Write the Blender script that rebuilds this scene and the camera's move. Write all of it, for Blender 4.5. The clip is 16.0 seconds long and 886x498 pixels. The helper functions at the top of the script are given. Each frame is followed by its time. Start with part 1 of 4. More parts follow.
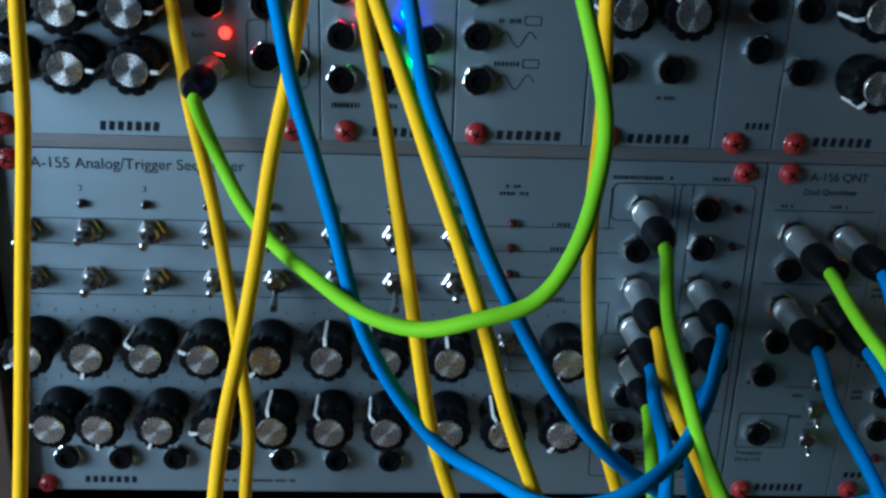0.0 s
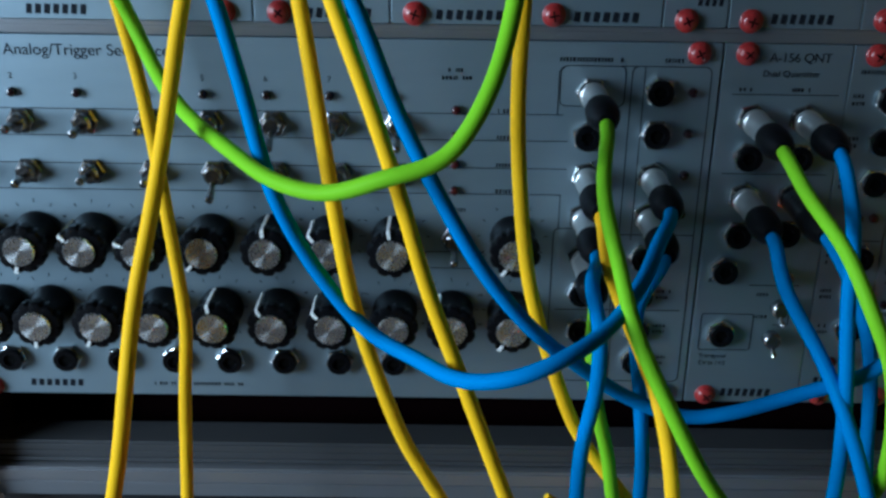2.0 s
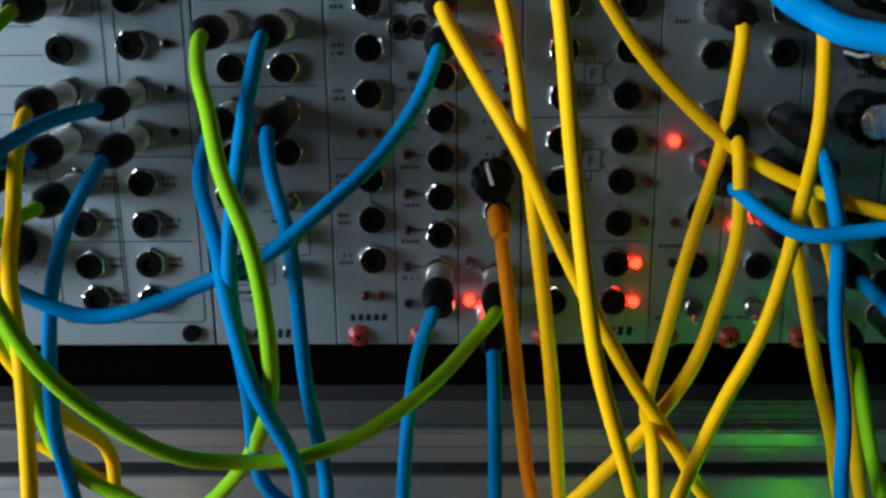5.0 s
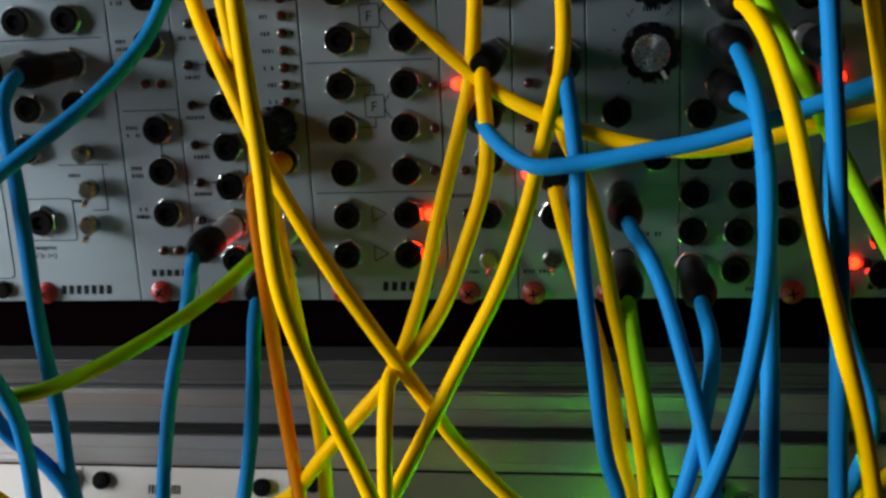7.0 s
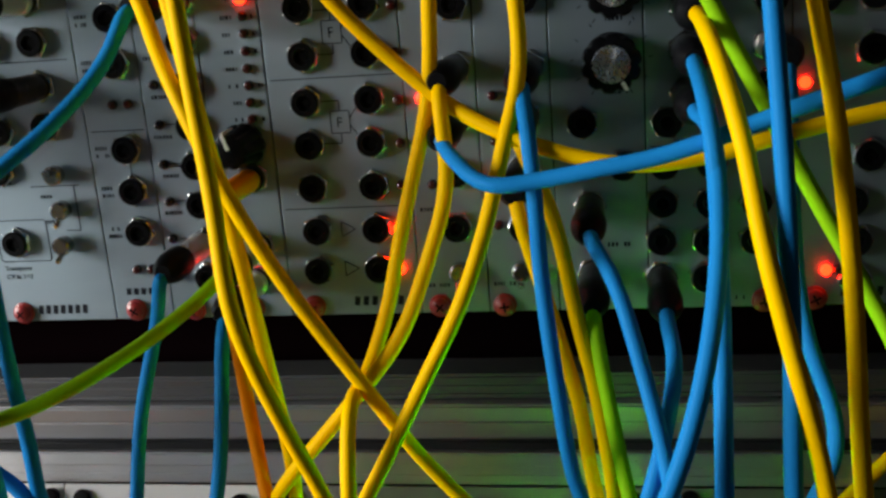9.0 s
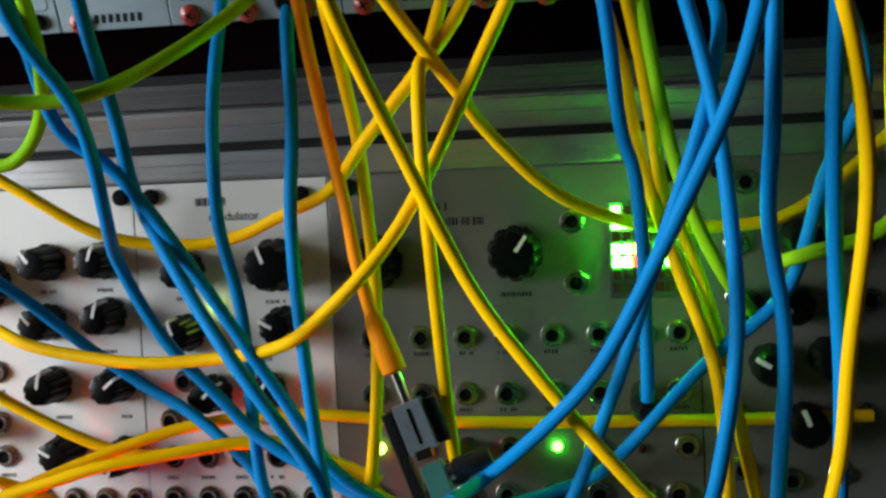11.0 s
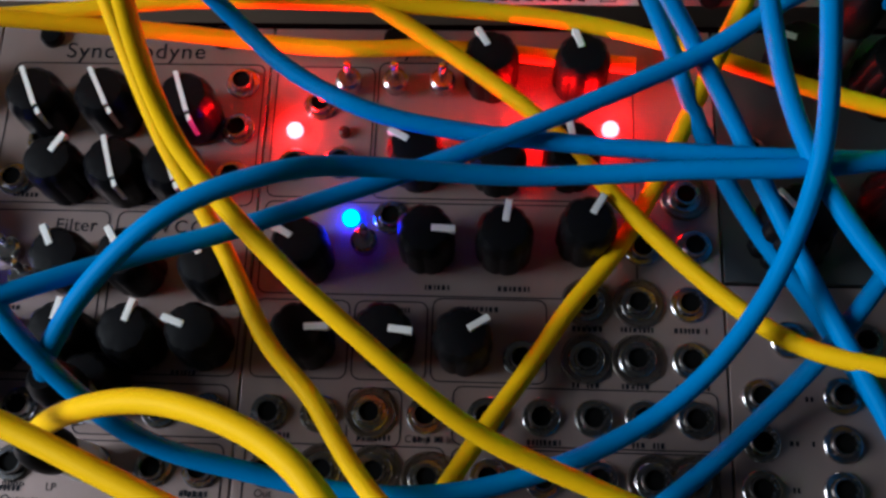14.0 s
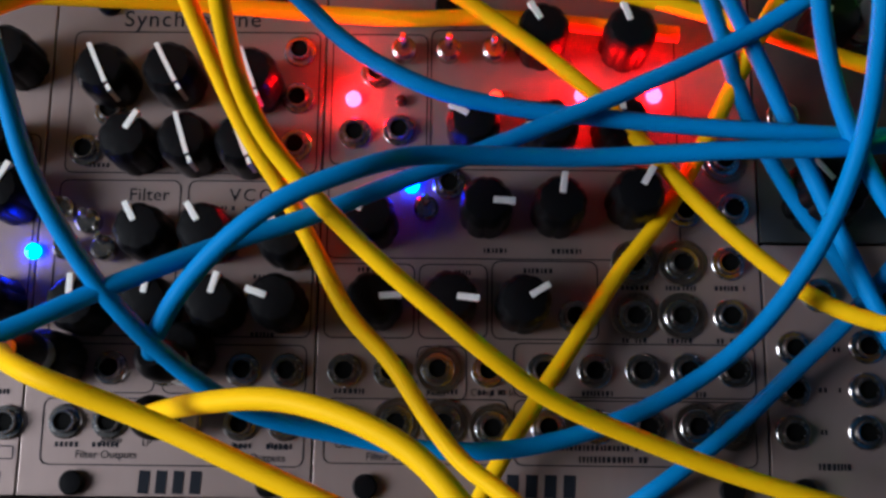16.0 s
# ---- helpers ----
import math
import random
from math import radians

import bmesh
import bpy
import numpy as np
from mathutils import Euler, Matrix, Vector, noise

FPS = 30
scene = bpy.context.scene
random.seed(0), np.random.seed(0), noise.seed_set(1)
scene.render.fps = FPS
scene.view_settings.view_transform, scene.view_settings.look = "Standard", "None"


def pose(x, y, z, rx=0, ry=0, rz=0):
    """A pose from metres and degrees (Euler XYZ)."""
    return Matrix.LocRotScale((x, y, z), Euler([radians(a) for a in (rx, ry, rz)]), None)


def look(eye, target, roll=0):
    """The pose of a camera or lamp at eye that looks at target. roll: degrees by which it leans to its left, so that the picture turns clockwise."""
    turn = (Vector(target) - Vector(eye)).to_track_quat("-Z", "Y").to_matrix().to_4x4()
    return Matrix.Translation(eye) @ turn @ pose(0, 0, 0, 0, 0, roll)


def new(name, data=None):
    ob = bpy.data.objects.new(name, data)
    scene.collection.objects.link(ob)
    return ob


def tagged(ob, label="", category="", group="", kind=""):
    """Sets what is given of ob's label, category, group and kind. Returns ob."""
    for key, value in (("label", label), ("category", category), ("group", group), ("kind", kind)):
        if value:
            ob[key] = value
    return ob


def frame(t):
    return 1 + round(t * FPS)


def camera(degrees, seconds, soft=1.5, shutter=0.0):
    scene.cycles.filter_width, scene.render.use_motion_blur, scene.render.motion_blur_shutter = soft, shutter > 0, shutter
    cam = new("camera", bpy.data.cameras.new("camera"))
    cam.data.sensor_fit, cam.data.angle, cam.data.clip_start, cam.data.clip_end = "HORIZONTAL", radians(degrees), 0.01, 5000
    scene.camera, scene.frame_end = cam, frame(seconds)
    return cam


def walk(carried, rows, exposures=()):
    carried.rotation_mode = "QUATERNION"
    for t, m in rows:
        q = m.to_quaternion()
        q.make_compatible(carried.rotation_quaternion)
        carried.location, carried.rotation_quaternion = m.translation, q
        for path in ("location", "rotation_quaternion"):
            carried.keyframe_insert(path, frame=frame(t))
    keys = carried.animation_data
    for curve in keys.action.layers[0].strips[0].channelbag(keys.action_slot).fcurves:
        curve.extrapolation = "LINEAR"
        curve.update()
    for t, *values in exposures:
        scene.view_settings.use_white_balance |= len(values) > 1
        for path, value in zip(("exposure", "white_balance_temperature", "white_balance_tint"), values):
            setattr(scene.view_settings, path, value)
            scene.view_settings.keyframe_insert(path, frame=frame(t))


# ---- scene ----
cam = camera(46.05, 16.0, 2.8)
PATH = [
    (0, 0.1344, -0.3257, 0.5232, 68.75, -1.79, -1.67),
    (0.5, 0.1390, -0.3289, 0.5070, 67.50, -1.74, -1.54),
    (1, 0.1457, -0.3289, 0.4998, 67.43, -1.57, -1.19),
    (1.5, 0.1536, -0.3279, 0.4964, 67.45, -1.30, -0.68),
    (2, 0.1662, -0.3242, 0.4942, 67.20, -0.75, 0.16),
    (2.5, 0.1825, -0.3189, 0.4909, 67.11, -0.71, 0.11),
    (3, 0.2061, -0.3113, 0.4893, 66.82, -0.47, -0.43),
    (3.5, 0.2339, -0.3071, 0.4876, 66.61, -0.60, -1.14),
    (4, 0.2631, -0.3130, 0.4761, 67.64, -0.36, -1.63),
    (4.5, 0.2953, -0.3210, 0.4527, 70.31, -0.13, -1.43),
    (5, 0.3382, -0.3246, 0.4276, 73.75, 0.64, 1.21),
    (7.5, 0.4495, -0.3091, 0.3996, 75.55, 2.89, 7.95),
    (8, 0.4511, -0.3066, 0.4038, 75.90, 3.20, 7.86),
    (10.5, 0.4709, -0.3238, 0.4075, 67.98, 5.95, 9.37),
    (11, 0.4345, -0.3476, 0.3770, 64.50, 5.20, 6.19),
    (11.5, 0.3939, -0.3646, 0.3471, 60.83, 4.01, 4.38),
    (12, 0.3602, -0.3631, 0.3181, 58.04, 2.76, 3.69),
    (12.5, 0.3339, -0.3478, 0.2984, 55.98, 1.79, 3.15),
    (13, 0.3175, -0.3258, 0.2834, 53.37, 1.06, 3.01),
    (13.5, 0.3081, -0.3051, 0.2720, 49.86, 1.16, 3.25),
    (14, 0.3016, -0.2942, 0.2658, 45.97, 1.24, 2.92),
    (14.5, 0.2950, -0.2901, 0.2672, 41.84, 0.97, 1.96),
    (15, 0.2888, -0.2855, 0.2781, 39.45, 0.79, 1.28),
    (15.5, 0.2826, -0.2858, 0.2890, 38.76, 0.34, 0.96),
    (16, 0.2786, -0.2886, 0.2949, 38.51, 0.32, 0.88),
]
walk(cam, [(t, pose(x, y, z, rx, ry, rz)) for t, x, y, z, rx, ry, rz in PATH],
     [(0, -0.14, 5050, 0), (3.5, 0.08, 5150, 1), (5, 0.50, 6200, 6), (8, 0.70, 7100, 13), (10.5, 0.84, 7200, 9), (11.5, 0.34, 6100, 7), (12.5, 0.20, 5900, 4), (14.0, 0.10, 6150, 10), (16, 0.20, 6300, 14)])

# ---- light ----
world = bpy.data.worlds.new("room_light")
scene.world = world
world.use_nodes = True
wn = world.node_tree.nodes
sky = wn.new("ShaderNodeTexSky")
sky.sky_type, sky.sun_disc = "NISHITA", False
sky.sun_elevation, sky.sun_rotation = radians(35), radians(-100)
world.node_tree.links.new(sky.outputs[0], wn["Background"].inputs[0])
wn["Background"].inputs[1].default_value = 0.05


def window_lamp(name, eye, target, sx, sy, watts, colour):
    d = bpy.data.lights.new(name, "AREA")
    d.shape, d.size, d.size_y, d.energy, d.color = "RECTANGLE", sx, sy, watts, colour
    ob = new(name, d)
    ob.matrix_world = look(eye, target)
    return ob


window_lamp("window_light", (-0.78, -0.52, 0.55), (0.25, 0.0, 0.28), 0.5, 0.6, 17.0, (0.86, 0.94, 1.0))

# ---- materials ----


def material(name, colour, rough=0.5, metal=0.0, vary=0.12, scale=60.0, bump=0.0, bump_scale=900.0, dirt=0.0, dirt_colour=(0.1, 0.08, 0.06),
             emit=None, power=0.0, coat=0.0, stretch=None, spec=0.5):
    m = bpy.data.materials.new(name)
    m.use_nodes = True
    nt = m.node_tree
    b = nt.nodes["Principled BSDF"]
    b.inputs["Roughness"].default_value, b.inputs["Metallic"].default_value = rough, metal
    b.inputs["Coat Weight"].default_value = coat
    b.inputs["Specular IOR Level"].default_value = spec
    tc = nt.nodes.new("ShaderNodeTexCoord")
    src = tc.outputs["Object"]
    if stretch:
        mp = nt.nodes.new("ShaderNodeMapping")
        mp.inputs["Scale"].default_value = stretch
        nt.links.new(src, mp.inputs[0])
        src = mp.outputs[0]
    n1 = nt.nodes.new("ShaderNodeTexNoise")
    n1.inputs["Scale"].default_value, n1.inputs["Detail"].default_value = scale, 5
    nt.links.new(src, n1.inputs["Vector"])
    ramp = nt.nodes.new("ShaderNodeMix")
    ramp.data_type = "RGBA"
    c = Vector(colour)
    lo, hi = c * (1 - vary), c * (1 + vary)
    ramp.inputs[6].default_value, ramp.inputs[7].default_value = (*lo, 1), (*[min(1, v) for v in hi], 1)
    nt.links.new(n1.outputs["Fac"], ramp.inputs[0])
    out = ramp.outputs[2]
    if dirt:
        n2 = nt.nodes.new("ShaderNodeTexNoise")
        n2.inputs["Scale"].default_value, n2.inputs["Detail"].default_value, n2.inputs["Roughness"].default_value = scale * 0.37, 9, 0.72
        nt.links.new(tc.outputs["Object"], n2.inputs["Vector"])
        cr = nt.nodes.new("ShaderNodeMapRange")
        cr.inputs[1].default_value, cr.inputs[2].default_value, cr.inputs[4].default_value = 0.52, 0.78, dirt
        nt.links.new(n2.outputs["Fac"], cr.inputs[0])
        mix = nt.nodes.new("ShaderNodeMix")
        mix.data_type = "RGBA"
        mix.inputs[7].default_value = (*dirt_colour, 1)
        nt.links.new(cr.outputs[0], mix.inputs[0])
        nt.links.new(out, mix.inputs[6])
        out = mix.outputs[2]
    nt.links.new(out, b.inputs["Base Color"])
    n3 = nt.nodes.new("ShaderNodeTexNoise")
    n3.inputs["Scale"].default_value, n3.inputs["Detail"].default_value = bump_scale, 3
    nt.links.new(src, n3.inputs["Vector"])
    rr = nt.nodes.new("ShaderNodeMapRange")
    rr.inputs[3].default_value, rr.inputs[4].default_value = max(0.03, rough - 0.1), min(1, rough + 0.1)
    nt.links.new(n3.outputs["Fac"], rr.inputs[0])
    nt.links.new(rr.outputs[0], b.inputs["Roughness"])
    if bump:
        bp = nt.nodes.new("ShaderNodeBump")
        bp.inputs["Strength"].default_value, bp.inputs["Distance"].default_value = bump, 0.0003
        nt.links.new(n3.outputs["Fac"], bp.inputs["Height"])
        nt.links.new(bp.outputs[0], b.inputs["Normal"])
    if emit:
        b.inputs["Emission Color"].default_value, b.inputs["Emission Strength"].default_value = (*emit, 1), power
    return m


M = {}
M["alu"] = material("anodised_aluminium", (0.275, 0.34, 0.385), 0.56, 0.82, 0.06, 30, 0.12, 1400, 0.10, (0.25, 0.24, 0.23), stretch=(1, 6, 1))
M["white"] = material("white_panel_paint", (0.65, 0.64, 0.64), 0.5, 0.0, 0.04, 30, 0.06, 1200, 0.10, (0.45, 0.42, 0.40))
M["grey"] = material("grey_brushed_panel", (0.20, 0.185, 0.175), 0.45, 0.45, 0.07, 40, 0.12, 1300, 0.15, (0.14, 0.12, 0.11), stretch=(1, 8, 1))
M["warm"] = material("brushed_steel_panel", (0.30, 0.222, 0.205), 0.42, 0.45, 0.06, 40, 0.15, 1300, 0.2, (0.2, 0.17, 0.15), stretch=(8, 1, 1))
M["dark"] = material("dark_panel_paint", (0.045, 0.05, 0.05), 0.45, 0.1, 0.15, 60, 0.1, 1200)
M["rail"] = material("aluminium_rail", (0.44, 0.44, 0.46), 0.32, 0.8, 0.06, 25, 0.12, 900, 0.15, (0.3, 0.28, 0.27), stretch=(0.4, 12, 12))
# darkened copy of the rail metal, with the gap's shade in its colour
M["rail_shaded"] = material("aluminium_rail_shaded", (0.10, 0.10, 0.105), 0.4, 0.5, 0.08, 25, 0.12, 900, stretch=(0.4, 12, 12))
# shade of the gaps put into the colour: near-black, no specular
M["recess_shade"] = material("case_inside_shade", (0.004, 0.0015, 0.002), 0.9, 0.0, 0.3, 20, 0.2, 300, spec=0.0)
M["wood"] = material("dark_stained_wood", (0.06, 0.035, 0.025), 0.5, 0.0, 0.4, 18, 0.25, 350, stretch=(1, 1, 0.12))
M["chrome"] = material("nickel_plate", (0.72, 0.71, 0.69), 0.2, 1.0, 0.05, 200, 0.05, 1500)
M["dull"] = material("dull_nickel_fitting", (0.40, 0.385, 0.38), 0.24, 1.0, 0.1, 200, 0.05, 1500)
M["satin"] = material("satin_nickel_shell", (0.82, 0.82, 0.80), 0.36, 0.9, 0.05, 200, 0.05, 1500)
M["hole"] = material("socket_bore", (0.004, 0.004, 0.004), 0.6, 0.0, 0.2, 200, spec=0.04)
M["black"] = material("black_plastic", (0.004, 0.004, 0.005), 0.32, 0.0, 0.25, 120, 0.05, 900, 0.05, (0.02, 0.018, 0.016), spec=0.15)
M["rubber"] = material("black_rubber", (0.004, 0.004, 0.005), 0.45, 0.0, 0.25, 120, 0.15, 900, spec=0.12)
M["spun"] = material("spun_aluminium", (0.80, 0.80, 0.80), 0.27, 0.95, 0.1, 80, 0.05, 1500)
nt = M["spun"].node_tree
tg = nt.nodes.new("ShaderNodeTangent")
tg.direction_type, tg.axis = "RADIAL", "Z"
nt.links.new(tg.outputs[0], nt.nodes["Principled BSDF"].inputs["Tangent"])
nt.nodes["Principled BSDF"].inputs["Anisotropic"].default_value = 0.85
M["bronze"] = material("dull_washer_metal", (0.20, 0.165, 0.145), 0.3, 0.9, 0.1, 200, 0.05, 1500)
M["whiteline"] = material("white_pointer_paint", (0.82, 0.82, 0.80), 0.5, 0.0, 0.05, 300)
M["ink"] = material("dark_panel_print", (0.012, 0.014, 0.02), 0.6, 0.0, 0.15, 200, spec=0.1)
M["red"] = material("red_nylon", (0.34, 0.025, 0.025), 0.32, 0.0, 0.2, 150, 0.05, 900, coat=0.3)
M["led_off"] = material("unlit_red_led", (0.055, 0.008, 0.009), 0.22, 0.0, 0.2, 200, coat=0.3)
M["led_dark"] = material("unlit_dark_led", (0.016, 0.006, 0.008), 0.22, 0.0, 0.2, 200, coat=0.3)
M["led_red"] = material("lit_red_led", (0.5, 0.02, 0.02), 0.3, emit=(1.0, 0.012, 0.004), power=11)
M["led_hot"] = material("bright_red_led", (0.5, 0.02, 0.02), 0.3, emit=(1.0, 0.0009, 0.0008), power=620)
M["led_blue"] = material("lit_blue_led", (0.02, 0.08, 0.5), 0.3, emit=(0.0005, 0.02, 1.0), power=85)
M["led_green"] = material("lit_green_led", (0.05, 0.5, 0.05), 0.3, emit=(0.03, 1.0, 0.02), power=30)
M["led_lime"] = material("lit_lime_led", (0.3, 0.5, 0.05), 0.3, emit=(0.55, 1.0, 0.08), power=7)
M["led_amber"] = material("lit_amber_led", (0.5, 0.2, 0.05), 0.3, emit=(1.0, 0.30, 0.05), power=14)
M["cell_green"] = material("lit_green_matrix_cell", (0.05, 0.5, 0.05), 0.3, emit=(0.035, 1.0, 0.03), power=170)
M["yellow"] = material("yellow_cable_jacket", (0.95, 0.53, 0.002), 0.5, 0.0, 0.07, 45, 0.12, 700, 0.10, (0.45, 0.26, 0.02), spec=0.05)
M["blue"] = material("blue_cable_jacket", (0.0003, 0.205, 0.53), 0.5, 0.0, 0.08, 45, 0.12, 700, 0.10, (0.003, 0.08, 0.26), spec=0.05)
M["green"] = material("green_cable_jacket", (0.25, 0.56, 0.010), 0.5, 0.0, 0.08, 45, 0.12, 700, 0.10, (0.15, 0.30, 0.02), spec=0.05)
M["orange"] = material("orange_cable_jacket", (0.86, 0.27, 0.006), 0.5, 0.0, 0.07, 45, 0.12, 700, spec=0.05)
M["plug_black"] = material("black_plug_shell", (0.018, 0.018, 0.02), 0.3, 0.2, 0.2, 120, 0.05, 1200)
M["adapter"] = material("slate_plastic", (0.16, 0.19, 0.22), 0.3, 0.0, 0.15, 100, 0.1, 900)
M["teal"] = material("teal_circuit_board", (0.05, 0.20, 0.17), 0.45, 0.0, 0.15, 150)
M["wall"] = material("room_wall_paint", (0.06, 0.056, 0.054), 0.9, 0.0, 0.06, 3, 0.2, 60)
M["floor"] = material("wooden_floor", (0.16, 0.10, 0.06), 0.6, 0.0, 0.3, 4, 0.2, 80, stretch=(1, 8, 1))
M["desk"] = material("desk_top_wood", (0.10, 0.065, 0.045), 0.5, 0.0, 0.3, 9, 0.2, 120, stretch=(1, 10, 1))

# ---- mesh helpers ----


def lathe(rings, seg=20, flute=0.0, lobes=0):
    """A turned body from (radius, height) rings along z, closed at both ends."""
    bm = bmesh.new()
    loops = []
    for r, h in rings:
        loop = []
        for i in range(seg):
            a = 2 * math.pi * i / seg
            k = r
            if lobes and flute:
                k = r * (1 - flute * max(0.0, math.cos(a * lobes)) ** 2)
            loop.append(bm.verts.new((k * math.cos(a), k * math.sin(a), h)))
        loops.append(loop)
    for a, b in zip(loops, loops[1:]):
        for i in range(seg):
            bm.faces.new((a[i], a[(i + 1) % seg], b[(i + 1) % seg], b[i]))
    bm.faces.new(list(reversed(loops[0])))
    bm.faces.new(loops[-1])
    return bm


def box(bm, x0, x1, y0, y1, z0, z1, turn=None):
    v = [Vector((x, y, z)) for z in (z0, z1) for y in (y0, y1) for x in (x0, x1)]
    if turn:
        v = [turn @ p for p in v]
    v = [bm.verts.new(p) for p in v]
    for f in ((0, 2, 3, 1), (4, 5, 7, 6), (0, 1, 5, 4), (2, 6, 7, 3), (0, 4, 6, 2), (1, 3, 7, 5)):
        bm.faces.new([v[i] for i in f])
    return bm


def bevelled(x0, x1, y0, y1, z0, z1, r):
    bm = box(bmesh.new(), x0, x1, y0, y1, z0, z1)
    bmesh.ops.bevel(bm, geom=bm.edges[:], offset=r, segments=2, profile=0.6, affect="EDGES")
    return bm


def mesh_of(name, bm, mat, smooth=True, angle=35):
    me = bpy.data.meshes.new(name)
    bmesh.ops.recalc_face_normals(bm, faces=bm.faces)
    if smooth:
        for e in bm.edges:
            e.smooth = len(e.link_faces) == 2 and e.calc_face_angle(0) < radians(angle)
        for f in bm.faces:
            f.smooth = True
    bm.to_mesh(me)
    bm.free()
    me.materials.append(mat)
    return me


def put(name, me, parent=None, m=None, label=""):
    ob = new(name, me)
    ob.parent = parent
    if m is not None:
        ob.matrix_basis = m
    return tagged(ob, label)


def part(name, bm, mat, parent, label="", m=None, smooth=True):
    return put(name, mesh_of(name, bm, mat, smooth), parent, m, label)


def lettering(text, size, mat, spread=1.0):
    """A mesh of written words, its lower left corner at the origin."""
    cu = bpy.data.curves.new("words", "FONT")
    cu.body, cu.size, cu.extrude, cu.space_character = text, size, 0.00006, spread
    tmp = new("words", cu)
    me = bpy.data.meshes.new_from_object(tmp.evaluated_get(bpy.context.evaluated_depsgraph_get()))
    bpy.data.objects.remove(tmp)
    me.materials.clear()
    me.materials.append(mat)
    return me


# ---- the three rows of modules: origin at the lower left corner, x along, y up the panel, z out of it ----
mm = 0.001
UPPER = pose(0, 0, 0.300, 90, 0, 0)
MIDDLE = pose(0, -0.0636, 0.1280, 90 - 22.32, 0, 0)
LOWER = pose(0, -0.1813, 0.0641, 90 - 62.97, 0, 0)

SH = {}
SH["nut"] = mesh_of("nut", lathe([(5.3 * mm, 0), (5.3 * mm, 1.2 * mm), (4.9 * mm, 1.7 * mm), (4.5 * mm, 1.9 * mm)], 6), M["chrome"], False)
SH["collar"] = mesh_of("collar", lathe([(4.3 * mm, 0), (4.3 * mm, 3.0 * mm), (4.0 * mm, 3.4 * mm), (2.3 * mm, 3.4 * mm), (2.0 * mm, 2.2 * mm)], 18), M["black"])
SH["bore"] = mesh_of("bore", lathe([(1.75 * mm, 2.25 * mm), (1.75 * mm, 2.4 * mm)], 12), M["hole"])
SH["ring"] = mesh_of("ring", lathe([(4.2 * mm, 0), (4.2 * mm, 0.7 * mm), (3.9 * mm, 0.95 * mm), (3.2 * mm, 1.0 * mm), (2.9 * mm, 1.0 * mm), (2.8 * mm, 2.2 * mm), (2.6 * mm, 2.6 * mm), (2.25 * mm, 2.6 * mm), (2.1 * mm, 1.6 * mm)], 20), M["dull"])
SH["ring_bore"] = mesh_of("bore", lathe([(2.08 * mm, 1.7 * mm), (2.08 * mm, 1.9 * mm)], 14), M["hole"])
SH["washer"] = mesh_of("washer", lathe([(5.8 * mm, 0), (5.8 * mm, 0.6 * mm), (5.5 * mm, 0.9 * mm), (5.0 * mm, 0.9 * mm), (4.8 * mm, 0.5 * mm), (3.6 * mm, 0.5 * mm)], 28), M["bronze"])
kb = lathe([(7.6 * mm, 0.6 * mm), (7.6 * mm, 2.0 * mm), (7.0 * mm, 3.0 * mm), (6.6 * mm, 9.0 * mm), (7.0 * mm, 12.0 * mm), (7.0 * mm, 14.0 * mm)], 40)
rim = lathe([(7.2 * mm, 11.0 * mm), (8.2 * mm, 12.2 * mm), (8.3 * mm, 15.6 * mm), (7.7 * mm, 16.5 * mm), (5.8 * mm, 16.9 * mm)], 80, 0.10, 10)
rim_mesh = bpy.data.meshes.new("rim")
rim.to_mesh(rim_mesh)
rim.free()
kb.from_mesh(rim_mesh)
bpy.data.meshes.remove(rim_mesh)
SH["body"] = mesh_of("body", kb, M["black"])
SH["cap"] = mesh_of("cap", lathe([(5.2 * mm, 16.7 * mm), (5.2 * mm, 17.4 * mm), (4.9 * mm, 17.8 * mm), (0.3 * mm, 17.7 * mm)], 32), M["spun"])
bm = box(bmesh.new(), -0.55 * mm, 0.55 * mm, 5.7 * mm, 8.0 * mm, 16.4 * mm, 17.25 * mm)
box(bm, -0.5 * mm, 0.5 * mm, 7.7 * mm, 8.45 * mm, 3.0 * mm, 16.6 * mm)
SH["pointer"] = mesh_of("pointer", bm, M["whiteline"], False)
SH["fluted"] = mesh_of("body", lathe([(6.9 * mm, 0.5 * mm), (6.9 * mm, 2.4 * mm), (6.3 * mm, 3.2 * mm), (5.7 * mm, 12.6 * mm), (5.2 * mm, 13.8 * mm), (4.2 * mm, 14.2 * mm)], 54, 0.12, 9), M["black"])
bm = box(bmesh.new(), -0.55 * mm, 0.55 * mm, 0.8 * mm, 5.5 * mm, 13.6 * mm, 14.5 * mm)
box(bm, -0.5 * mm, 0.5 * mm, 5.3 * mm, 6.3 * mm, 5.0 * mm, 13.7 * mm)
SH["fluted_line"] = mesh_of("pointer", bm, M["whiteline"], False)
SH["big_fluted"] = mesh_of("body", lathe([(9.6 * mm, 0.5 * mm), (9.6 * mm, 3.0 * mm), (8.8 * mm, 4.0 * mm), (8.0 * mm, 13.6 * mm), (7.4 * mm, 14.6 * mm), (5.5 * mm, 15.0 * mm)], 60, 0.10, 10), M["black"])
bm = box(bmesh.new(), -0.6 * mm, 0.6 * mm, 1.5 * mm, 7.8 * mm, 14.2 * mm, 15.3 * mm)
SH["big_line"] = mesh_of("pointer", bm, M["whiteline"], False)
SH["soft"] = mesh_of("body", lathe([(6.6 * mm, 0.5 * mm), (6.6 * mm, 10.5 * mm), (6.2 * mm, 13.2 * mm), (5.2 * mm, 14.6 * mm), (3.0 * mm, 15.0 * mm)], 48, 0.07, 8), M["rubber"])
